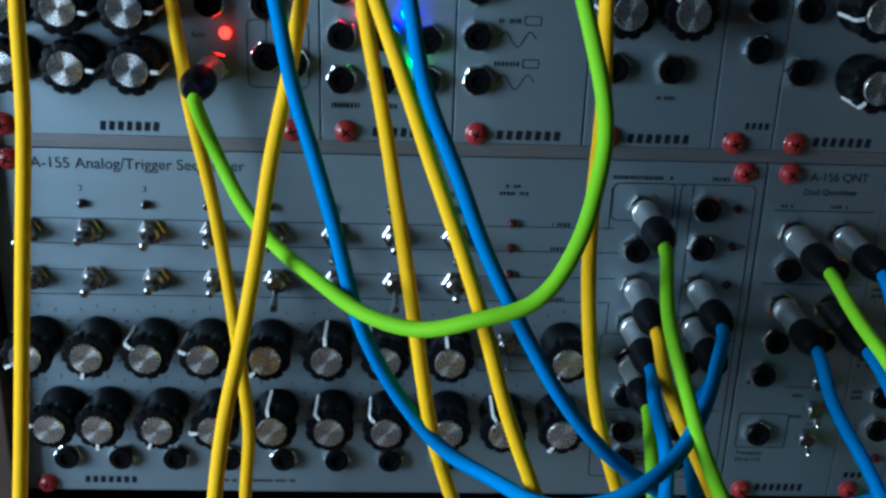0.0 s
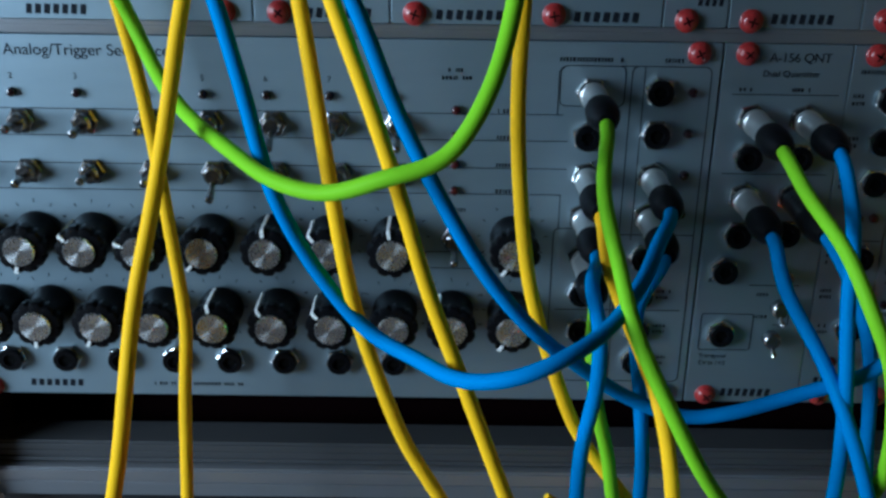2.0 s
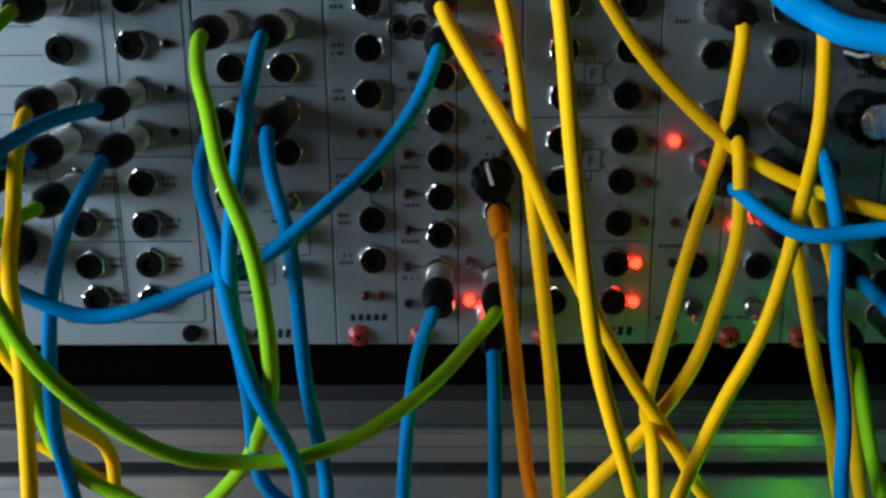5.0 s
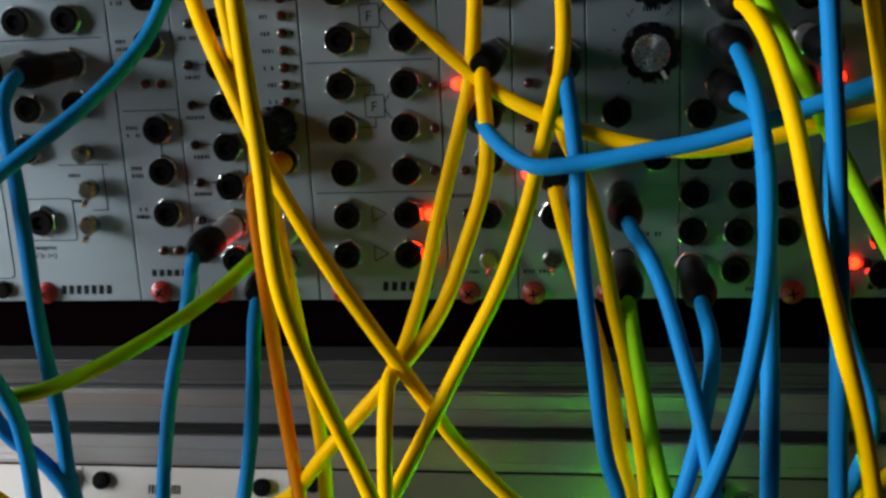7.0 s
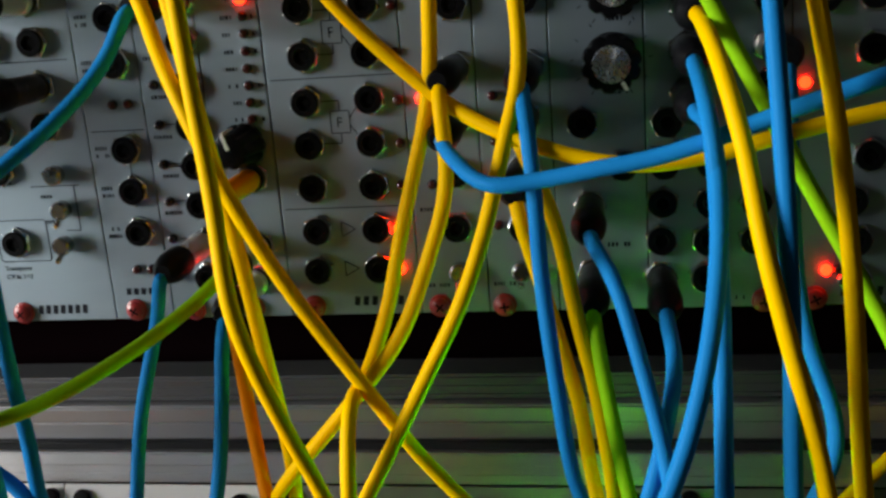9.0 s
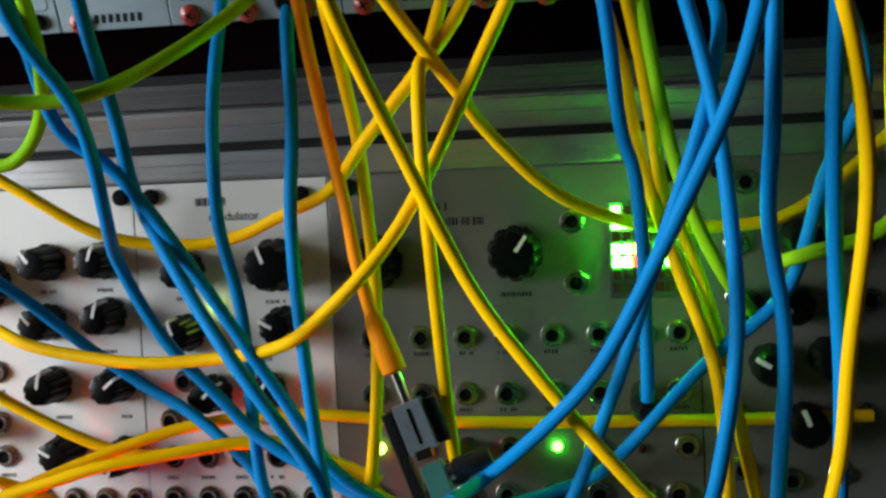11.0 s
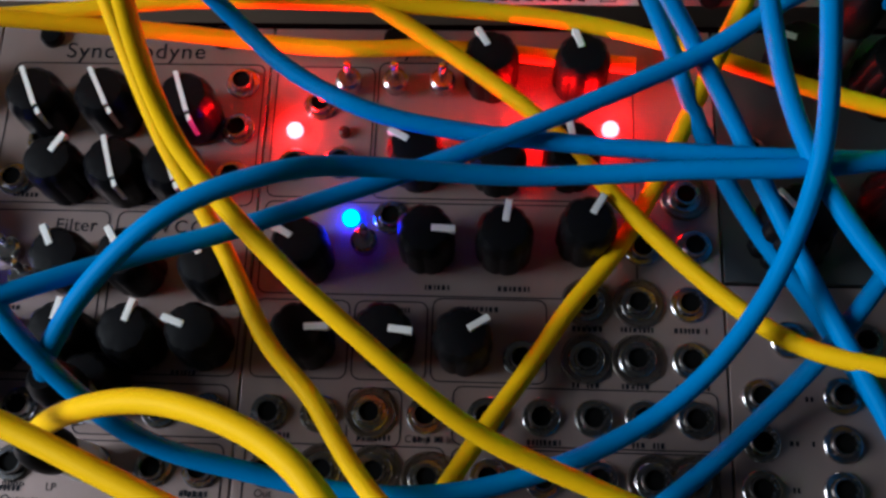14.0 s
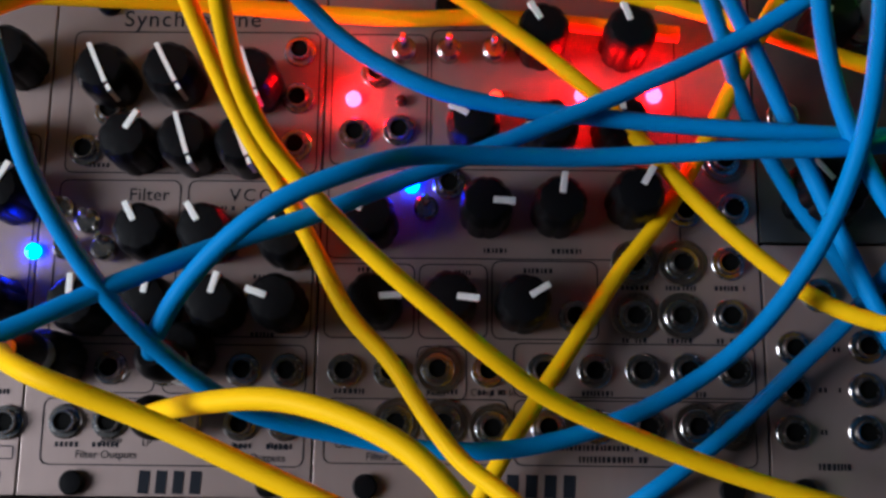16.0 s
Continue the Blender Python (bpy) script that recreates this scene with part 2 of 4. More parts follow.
bm = bevelled(-0.8 * mm, 0.8 * mm, 1.6 * mm, 6.9 * mm, 13.2 * mm, 15.3 * mm, 0.25 * mm)
SH["soft_line"] = mesh_of("pointer", bm, M["whiteline"], False)
SH["wing"] = mesh_of("body", lathe([(7.0 * mm, 0.5 * mm), (7.0 * mm, 9.5 * mm), (6.6 * mm, 12.4 * mm), (5.4 * mm, 14.2 * mm), (3.0 * mm, 14.7 * mm)], 48, 0.06, 8), M["black"])
bm = box(bmesh.new(), -0.55 * mm, 0.55 * mm, -5.0 * mm, 6.0 * mm, 13.8 * mm, 15.0 * mm)
box(bm, -0.5 * mm, 0.5 * mm, -7.15 * mm, -4.6 * mm, 6.0 * mm, 13.9 * mm)
SH["wing_line"] = mesh_of("pointer", bm, M["whiteline"], False)
SH["switch_nut"] = mesh_of("nut", lathe([(4.6 * mm, 0), (4.6 * mm, 1.3 * mm), (3.9 * mm, 1.8 * mm)], 6), M["dull"], False)
SH["bush"] = mesh_of("bushing", lathe([(3.1 * mm, 1.5 * mm), (3.1 * mm, 4.6 * mm), (2.4 * mm, 5.2 * mm)], 18), M["dull"])
SH["lever"] = mesh_of("lever", lathe([(0.9 * mm, 3.5 * mm), (1.0 * mm, 8.0 * mm), (1.45 * mm, 12.5 * mm), (1.35 * mm, 13.4 * mm), (0.7 * mm, 13.9 * mm)], 14), M["dull"])
SH["small_lever"] = mesh_of("lever", lathe([(0.7 * mm, 1.0 * mm), (0.8 * mm, 5.0 * mm), (1.1 * mm, 8.5 * mm), (0.7 * mm, 9.2 * mm)], 12), M["chrome"])
SH["red_screw"] = mesh_of("washer", lathe([(3.7 * mm, 0), (3.7 * mm, 0.6 * mm), (3.3 * mm, 1.0 * mm), (2.9 * mm, 1.1 * mm), (2.8 * mm, 2.0 * mm), (2.2 * mm, 2.6 * mm), (1.0 * mm, 2.9 * mm)], 20), M["red"])
SH["screw_slot"] = mesh_of("slot", box(box(bmesh.new(), -1.6 * mm, 1.6 * mm, -0.3 * mm, 0.3 * mm, 2.75 * mm, 2.98 * mm), -0.3 * mm, 0.3 * mm, -1.6 * mm, 1.6 * mm, 2.75 * mm, 2.97 * mm), M["hole"], False)
SH["black_screw"] = mesh_of("head", lathe([(3.0 * mm, 0), (3.0 * mm, 1.5 * mm), (2.5 * mm, 2.2 * mm), (1.2 * mm, 2.3 * mm)], 18), M["black"])
for k in ("led_off", "led_dark", "led_red", "led_hot", "led_blue", "led_green", "led_lime", "led_amber"):
    g = {"led_off": 1.0, "led_dark": 1.0, "led_red": 1.1, "led_green": 1.1}.get(k, 1.3)
    SH[k] = mesh_of("lens", lathe([(1.55 * g * mm, 0), (1.55 * g * mm, 1.0 * mm), (1.25 * g * mm, 1.8 * mm), (0.6 * g * mm, 2.2 * mm)], 14), M[k])



class Module:
    """One panel with its fittings, as one thing."""

    def __init__(self, row, u0, u1, mat, label, v0=0.0, height=128.5, print_label="dark printed lines and lettering"):
        self.row, self.u0, self.v0 = row, u0, v0
        self.ob = new("synth_module")
        self.ob.matrix_world = row @ pose(u0 * mm, v0 * mm, 0)
        tagged(self.ob, label, "synth module", "modules in the case")
        bm = bevelled(0.12 * mm, (u1 - u0 - 0.12) * mm, 0, height * mm, -2.0 * mm, 0, 0.25 * mm)
        part("panel", bm, M[mat], self.ob, "", None, False)
        self.ink = bmesh.new()
        self.print_label = print_label

    def p(self, u, v, turn=0.0, w=0.0):
        return pose((u - self.u0) * mm, (v - self.v0) * mm, w * mm, 0, 0, turn)

    def fit(self, name, base, bits, u, v, turn=0.0, label=""):
        top = put(name, SH[base], self.ob, self.p(u, v, turn), label)
        for n, k in bits:
            put(n, SH[k], top)
        return top

    def jacks(self, *uv):
        for i, (u, v) in enumerate(uv):
            self.fit("jack_socket", "nut", (("collar", "collar"), ("bore", "bore")), u, v, (17 * i + u * 3) % 60)

    def rings(self, *uv, washer=False):
        for u, v in uv:
            top = self.fit("jack_socket", "ring", (("bore", "ring_bore"),), u, v)
            if washer:
                put("washer", SH["washer"], top)

    def knobs(self, kind, *uvt):
        base, line = {"cap": ("body", "pointer"), "fluted": ("fluted", "fluted_line"), "big": ("big_fluted", "big_line"), "soft": ("soft", "soft_line"), "wing": ("wing", "wing_line")}[kind]
        for u, v, t in uvt:
            top = self.fit("knob", base, (("pointer", line),), u, v, t)
            if kind == "cap":
                put("cap", SH["cap"], top, None, "spun silver cap")

    def toggles(self, *uvt, small=False):
        """t: how far the lever is thrown, degrees up the panel."""
        for u, v, t in uvt:
            top = self.fit("toggle_switch", "bush" if small else "switch_nut", () if small else (("bushing", "bush"),), u, v)
            put("lever", SH["small_lever" if small else "lever"], top, pose(0, 0, 0, -t))

    def leds(self, kind, *uv):
        label = "" if kind in ("led_off", "led_dark") else "lit " + {"led_red": "red", "led_hot": "bright red", "led_blue": "blue", "led_green": "green", "led_lime": "yellow-green", "led_amber": "amber"}[kind] + " lamp"
        for u, v in uv:
            put("led", SH[kind], self.ob, self.p(u, v), label)

    def screws(self, *uv, kind="red_screw"):
        for i, (u, v) in enumerate(uv):
            self.fit("panel_screw", kind, (("slot", "screw_slot"),) if kind == "red_screw" else (), u, v, (u * 7 + v * 3) % 90)

    def line(self, u0, v0, u1, v1, thick=0.3):
        d = Vector((u1 - u0, v1 - v0, 0))
        turn = pose((u0 - self.u0) * mm, (v0 - self.v0) * mm, 0, 0, 0, math.degrees(math.atan2(d.y, d.x)))
        box(self.ink, 0, d.length * mm, -thick / 2 * mm, thick / 2 * mm, 0.02 * mm, 0.12 * mm, turn)

    def path(self, *uv, thick=0.3):
        for a, b in zip(uv, uv[1:]):
            self.line(*a, *b, thick)

    def outline(self, u0, v0, u1, v1, r=2.0, thick=0.3):
        """A printed box with rounded corners."""
        pts = []
        for cx, cy, a in ((u1 - r, v1 - r, 0), (u0 + r, v1 - r, 90), (u0 + r, v0 + r, 180), (u1 - r, v0 + r, 270)):
            for k in range(4):
                b = radians(a + 30 * k)
                pts.append((cx + r * math.cos(b), cy + r * math.sin(b)))
        self.path(*pts, pts[0], thick=thick)

    def bars(self, u, v, width, height=1.5, n=0):
        """A line of small lettering that cannot be read."""
        rng = random.Random(int(u * 13 + v * 7))
        x = 0.0
        while x < width - 0.4:
            w = min(rng.uniform(0.5, 1.1), width - x)
            if rng.random() < 0.88:
                hh = height * 0.8
                box(self.ink, (u + x - self.u0) * mm, (u + x + w * 0.75 - self.u0) * mm, (v - self.v0) * mm, (v + hh - self.v0) * mm, 0.02 * mm, 0.12 * mm)
            x += w + 0.25

    def badge(self, u, v, width, height, n=7, thick=0.55, slant=0.15):
        """A maker's mark, as plain slanted strokes."""
        s = width / n
        for i in range(n):
            x = u + i * s
            self.path((x + 0.4 * s, v), (x + 0.4 * s + slant * height, v + height), thick=s * 0.62)

    def text(self, words, u, v, size, spread=1.0):
        put("lettering", lettering(words, size * mm, M["ink"], spread), self.ob, self.p(u, v, 0, 0.06), "dark printed words")

    def scale_dots(self, *uv, r=10.5):
        """The tick marks round a knob."""
        for u, v in uv:
            for k in range(11):
                a = radians(-60 + 30 * k)
                c, s = math.cos(a), math.sin(a)
                self.line(u + r * c, v + r * s, u + (r + 1.3) * c, v + (r + 1.3) * s, 0.25)

    def done(self):
        if self.ink.verts:
            tagged(part("panel_print", self.ink, M["ink"], self.ob, self.print_label, None, False), kind="stuff")
        else:
            self.ink.free()
        return self.ob


# ---- the room ----


def slab(name, x0, x1, y0, y1, z0, z1, mat, label):
    bm = box(bmesh.new(), x0, x1, y0, y1, z0, z1)
    ob = part(name, bm, M[mat], None, label, None, False)
    return tagged(ob, label, name.split("_")[0], kind="structure")


slab("floor", -1.4, 2.2, -2.6, 0.7, -0.78, -0.74, "floor", "dark wooden room floor under the desk")
slab("ceiling", -1.4, 2.2, -2.6, 0.7, 1.7, 1.74, "wall", "plain painted room ceiling")
slab("wall_back", -1.4, 2.2, 0.62, 0.7, -0.74, 1.7, "wall", "plain painted wall behind the case")
slab("wall_right", 2.1, 2.2, -2.6, 0.62, -0.74, 1.7, "wall", "plain painted room wall")
slab("wall_front", -1.4, 2.1, -2.6, -2.5, -0.74, 1.7, "wall", "plain painted room wall")
# the wall with the window: four pieces round the opening
wl = bmesh.new()
box(wl, -1.4, -1.3, -2.5, -1.35, -0.74, 1.7)
box(wl, -1.4, -1.3, -0.15, 0.62, -0.74, 1.7)
box(wl, -1.4, -1.3, -1.35, -0.15, -0.74, 0.35)
box(wl, -1.4, -1.3, -1.35, -0.15, 1.5, 1.7)
tagged(part("wall_window", wl, M["wall"], None, "painted wall with a window opening", None, False), category="wall", kind="structure")

# ---- the case ----
desk = part("desk_top", bevelled(-0.9, 1.5, -0.75, 0.6, -0.04, 0.0, 0.004), M["desk"], None, "dark wooden desk top under the case", None, False)
tagged(desk, category="desk")




def case(label, row):
    ob = new("synth_case")
    ob.matrix_world = row
    return tagged(ob, label, "synth case")


def plank(name, parent, u0, u1, v0, v1, w0, w1, mat, label="", r=0.8):
    return part(name, bevelled(u0 * mm, u1 * mm, v0 * mm, v1 * mm, w0 * mm, w1 * mm, r * mm), M[mat], parent, label, None, False)


def rail(parent, v0, v1, w, ridges, u0=-1.0, u1=591.0, deep=14.0, label="bare aluminium mounting rail", mat="rail"):
    """A mounting rail with its long raised ridges: (from, to, height)."""
    top = plank("rail", parent, u0, u1, v0, v1, w - deep, w, mat, label, 0.35)
    for a, b, h in ridges:
        plank("ridge", top, u0, u1, a, b, w - 1.0, w + h, mat, "", min(0.3, h * 0.4))
    return top


upper = case("dark wooden upper case with bare aluminium rails", UPPER)
# back board in near-black, standing for the shade inside the case
plank("back", upper, -14, 600, -60, 275, -60, -30, "recess_shade", "inside of the case, shade coloured near-black")
plank("side", upper, -16, -1.3, -50, 275, -62, 8, "wood", "dark stained wooden side")
plank("side", upper, 592, 606, -50, 275, -62, 8, "wood", "dark stained wooden side")
# the set-back rails take the darkened copy, the forward one plain aluminium
rail(upper, -31.2, -22.6, -4.0, ((-25.0, -23.6, 0.7), (-27.8, -26.6, 0.5), (-31.0, -29.4, 0.8)), label="aluminium rail in a darkened shade colour", mat="rail_shaded")
rail(upper, -43.8, -31.6, 0.0, ((-37.0, -32.4, 0.9), (-43.2, -37.8, 0.6)))
rail(upper, -54.0, -44.4, -9.0, ((-46.6, -46.0, 1.0), (-49.6, -49.0, 1.0)), label="rail set back in the gap, darkened as shaded", mat="rail_shaded")
rail(upper, 128.75, 133.1, -0.8, ((130.2, 131.6, 0.3),), deep=8.0)
middle = case("dark wooden sloping case of the middle row with aluminium rail", MIDDLE)
plank("back", middle, 20, 600, -4, 128, -60, -40, "recess_shade", "inside of the case, shade coloured near-black")
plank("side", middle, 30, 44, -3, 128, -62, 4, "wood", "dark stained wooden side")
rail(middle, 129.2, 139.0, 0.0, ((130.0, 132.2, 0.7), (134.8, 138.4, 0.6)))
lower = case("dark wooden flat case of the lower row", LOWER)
plank("back", lower, 20, 600, -8, 124, -48, -34, "recess_shade", "inside of the case, shade coloured near-black")
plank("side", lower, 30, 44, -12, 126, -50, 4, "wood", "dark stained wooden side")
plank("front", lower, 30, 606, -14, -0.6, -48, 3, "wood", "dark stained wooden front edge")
# strip and base board below: near-black colour in place of deep shade
plank("divider", lower, 46, 590, 128.9, 131.0, -12, -1.0, "recess_shade", "near-black strip for the shaded gap between the rows")
foot = plank("case_foot", None, 44, 590, -190, 20, 0.2, 12, "recess_shade", "base board under the sloping rows, coloured near-black as shade")
tagged(foot, category="base board")

# ---- upper rows ----
# the row above the sequencer
m = Module(UPPER, 0, 107.3, "alu", "silver aluminium module with capped knobs above the sequencer", 133.35)
m.knobs("cap", (33.5, 175.4, -100), (52.5, 175.4, -95), (34.0, 158.0, -95), (53.0, 158.0, -95), (14.5, 158, 100), (14.5, 175.4, 60), (33.8, 193, 20), (53, 193, 60))
m.jacks((74.4, 156.4), (91.0, 160.0), (91, 176), (74, 176), (99.5, 158))
m.leds("led_red", (78.5, 166.8))
m.outline(85, 150, 104, 171)
m.text("Sum", 68.0, 165.2, 2.6)
m.line(91, 164, 91, 172)
m.badge(37.2, 135.0, 19.5, 3.0)
m.screws((7.5, 136.4), (98.5, 136.4))
m.done()
m = Module(UPPER, 107.6, 149.6, "alu", "silver aluminium module with jacks and lit lamps", 133.35)
m.jacks((114.1, 167.0), (114.1, 153.4), (127.3, 153.5), (127.3, 167.2), (141.0, 166.5), (141, 153.5), (114.1, 181))
m.leds("led_red", (120.4, 173.8))
m.leds("led_blue", (134.6, 174.2))
m.leds("led_green", (137.2, 159.4))
m.bars(111, 144, 9, 2.2)
m.bars(124, 144, 8, 2.2)
m.badge(123.5, 134.9, 21, 3.0)
m.screws((115.6, 136.5))
m.done()
m = Module(UPPER, 149.9, 191.6, "alu", "silver aluminium module with wave symbols and jacks", 133.35)
m.jacks((156.3, 168.0), (156.9, 154.0), (156.3, 182))
for v in (168, 154.6):
    pts = [(163 + i * 0.9, v - 1.0 + 2.4 * math.sin(i * 0.72)) for i in range(14)]
    m.path(*pts, thick=0.3)
    m.bars(162, v + 4, 8, 1.8)
    m.outline(171, v + 3.6, 176, v + 6.2, 0.4)
m.badge(163.5, 134.8, 21.5, 3.0)
m.screws((157.3, 136.6))
m.done()
m = Module(UPPER, 191.9, 233.7, "alu", "silver aluminium module with one knob and jacks", 133.35)
m.knobs("cap", (218.8, 178.6, 50), (200, 178.6, 90))
m.jacks((217.9, 159.0), (200, 159))
m.bars(214.5, 149, 6, 1.6)
m.badge(206, 134.7, 21, 3.0)
m.screws((200.2, 136.7))
m.done()
m = Module(UPPER, 234.0, 253.9, "alu", "narrow silver aluminium module with jacks", 133.35)
m.jacks((244.7, 166.0), (244.6, 179.0))
m.bars(238, 137.5, 6, 1.5)
m.badge(244, 140, 8.5, 2.2, 4)
m.screws((241.3, 135.5))
m.done()
m = Module(UPPER, 254.2, 295.0, "alu", "silver aluminium module with capped knobs and jack", 133.35)
m.knobs("cap", (278.4, 158.0, 140), (275.5, 179.6, 100))
m.jacks((259.2, 159.3), (259.2, 179))
m.badge(267, 134.8, 20, 3.0)
m.screws((261.2, 135.6))
m.done()
u = 295.3
for k, wdt in enumerate((20.1, 20.1, 40.4, 20.1, 40.4, 40.4, 60.7, 50)):
    m = Module(UPPER, u, u + wdt, "alu", "silver aluminium module in the top row", 133.35)
    m.screws((u + 7.3, 136.4))
    m.badge(u + 12.5, 134.8, min(18, wdt - 13), 2.8, 5)
    m.jacks((u + 9, 156), (u + 9, 170))
    if wdt > 30:
        m.jacks((u + 28, 156))
        m.knobs("cap", (u + 27, 175, 40))
    m.done()
    u += wdt + 0.3

# the wide sequencer
m = Module(UPPER, 0, 253.7, "alu", "wide silver aluminium sequencer module with rows of switches and knobs")
m.text("A-155 Analog/Trigger Sequencer", 14.2, 122.2, 5.15, 1.0)
step = [10.0 + 20.05 * i - 0.55 * (i == 1) for i in range(8)]
for i, u in enumerate(step):
    m.text(str(i + 1), u - 0.7, 114.6, 2.8)
m.leds("led_dark", *[(u, 110.3) for i, u in enumerate(step)])
m.toggles(*[(u + 1.6, 101.0, (-2, 3, -3, 2, -1, -22, -2, -20)[i]) for i, u in enumerate(step)])
m.toggles(*[(u + 2.0, 84.2, (2, -2, 3, 1, -24, -2, -22, -2)[i]) for i, u in enumerate(step)])
for v in (105.0, 96.2, 86.8, 77.8):
    m.line(6, v, 205 if v > 80 else 196, v, 0.28)
m.leds("led_off", (170.7, 106.2), (170.5, 97.4), (170.5, 88), (170.5, 79))
m.bars(168, 118.5, 5, 1.5)
m.bars(166, 116.0, 10, 1.5)
m.path((196, 105), (203, 105), (203, 119), (205, 121), (230, 121), (230, 62), thick=0.28)
m.path((196, 96.2), (207, 96.2), thick=0.28)
m.path((205, 86.8), (207, 86.8), thick=0.28)
m.path((196, 77.8), (205.5, 77.8), (205.5, 66), thick=0.28)
m.outline(203.5, 108, 224, 121, 2)
m.outline(226, 8.0, 251.0, 121, 2)
m.outline(204.0, 8.0, 225.0, 66, 2)
m.bars(203, 122.3, 21, 1.7)
m.bars(236, 122.3, 9, 1.7)
for v, t in ((105.4, 0), (96.6, 0), (87.2, 0), (78.2, 0)):
    m.bars(184, v, 6.5, 1.6)
top = [31.2, 50.4, 69.2, 89.6, 109.9, 129.2, 150.8]
m.knobs("cap", (11.5, 62.3, 120), *[(u, 62.4, (165, 50, 70, 140, 5, 40, 10)[i]) for i, u in enumerate(top)], (190.3, 62.9, 150))
low = [16.5, 32.6, 52.5, 71.4, 91.0, 110.5, 130.0, 150.8, 170.2, 190.2]
m.knobs("cap", *[(u, 35.4, (80, 175, 155, 100, 10, 35, 45, 165, 30, 150)[i]) for i, u in enumerate(low)])
m.scale_dots((11.5, 62.3), *[(u, 62.4) for u in top], (190.3, 62.9), *[(u, 35.4) for u in low])
m.toggles((170.7, 62.0, -18))
m.bars(166.5, 71.5, 8, 1.6)
m.outline(161, 51, 181, 57, 1)
m.jacks(*[(16.0 + 19.2 * i, 14.8) for i in range(8)])
m.jacks((213.0, 98.0), (213.5, 112.5), (213.6, 84.5), (213.6, 70.5), (214.2, 56.0), (214.6, 42.5), (214.8, 28.3), (216, 16.6))
m.jacks((235.0, 113.0), (235.0, 99.0), (235.0, 84.6), (235, 70.8), (234.6, 55.8), (234.6, 42.0), (234.6, 28.8), (234.6, 16.5))
m.leds("led_dark", (245.6, 112.9), (245.4, 99.4), (245.6, 85.3), (245.8, 71.8))
for v in (56, 42, 28.8, 16.5):
    for u in (240.5, 221.0):
        m.bars(u, v + 0.7, 5.5, 1.3)
        m.bars(u, v - 1.6, 4.5, 1.3)
m.line(206, 36, 249, 36)
m.line(226, 64, 251, 64)
m.badge(20.5, 3.2, 19.5, 2.6)
m.bars(65, 4.0, 12, 1.5)
m.bars(79, 4.0, 18, 1.5)
m.screws((7.5, 3.0), (7.5, 125.0), (246.3, 125.5))
m.screws((246.0, 4.2), kind="black_screw")
m.done()

# quantizer
m = Module(UPPER, 254.2, 294.5, "alu", "silver aluminium quantizer module with patched jacks")
m.text("A-156 QNT", 268.5, 123.0, 4.1, 0.95)
m.text("Dual Quantizer", 267.0, 118.3, 2.9)
m.jacks((265.3, 104.6), (282.0, 104.6), (265.5, 91.8), (281.8, 91.8), (265.6, 78.2), (281.8, 78.2), (265.4, 64.6), (281.6, 65.4), (264.0, 27.6), (262.6, 51.5))
m.toggles((281.4, 26.7, -28), (282.8, 38.5, -28), (282.4, 50.0, 10), small=True)
m.path((258, 112.5), (292, 112.5))
m.path((258, 86), (292, 86))
m.path((287, 46), (287, 31), (282, 31))
m.path((272, 46), (289, 46))
m.outline(257, 21, 275, 35, 1)
m.bars(259, 113.5, 6, 1.5)
m.bars(277, 113.5, 6, 1.5)
m.bars(258.0, 47.0, 8, 1.8)
m.text("Transpose", 257.5, 17.9, 2.3)
m.text("CV In 1+2", 257.5, 15.0, 2.3)
m.bars(275, 42.0, 4, 1.4)
m.bars(275, 33.5, 5, 1.4)
m.badge(266.5, 2.4, 18.5, 3.0)
m.screws((261.5, 125.5), (261.5, 3.0))
m.done()
m = Module(UPPER, 294.7, 314.8, "alu", "narrow silver aluminium module with a column of jacks")
m.jacks((308.4, 111.5), (308.2, 97.6), (307.8, 83.6), (307.5, 56.8), (307.8, 43.4), (307.8, 29.8))
m.leds("led_off", (305, 71.1), (310.1, 71.1), (304.6, 17.2), (309.7, 17.2))
m.line(296, 62.8, 314, 62.8)
for v in (111, 97, 83, 56, 43, 29.5):
    m.bars(296.6, v + 0.8, 4.0, 1.5)
    m.bars(296.6, v - 1.6, 4.5, 1.5)
m.bars(298, 119.5, 12, 1.6)
m.line(307.6, 45, 307.6, 56)
m.badge(299, 8.4, 13, 2.2, 5)
m.screws((302.1, 125.5), (302.1, 3.2))
m.done()
m = Module(UPPER, 315.0, 335.1, "alu", "narrow silver clock divider module with jacks and lamps")
m.rings((319.6, 114.6), (318.1, 103.7), (324.1, 103.7), (325.5, 114.6))
m.jacks((331.0, 112.5), (331.0, 101.0), (330.5, 89.0), (330.2, 75.8), (330.0, 63.3), (329.9, 50.7), (329.7, 38.2), (329.2, 25.6), (329.2, 14.2))
m.leds("led_dark", (321.0, 88.9), (319.5, 76.5), (319.4, 64), (319.0, 51.5), (319.2, 39.4), (318.5, 27.2), (318.7, 14.4))
for v in (84, 72, 59.5, 47, 35, 22.5):
    m.bars(317.0, v, 6.5, 1.5)
for v in (76.5, 64, 51.5, 39.4, 27):
    m.line(320.5, v, 325.5, v)
m.screws((322.5, 125.5), (322.5, 3.0))
m.bars(318.5, 119.5, 10, 1.6)
m.done()
m = Module(UPPER, 335.3, 355.4, "alu", "narrow silver sequencer module with a lamp column and one knob")
m.leds("led_off", *[(350.6 - 0.13 * i, 95.3 - 5.17 * i) for i in range(7)])
m.leds("led_red", (350.4, 100.5), (338.8, 15.4))
m.leds("led_off", (338.9, 28.9))
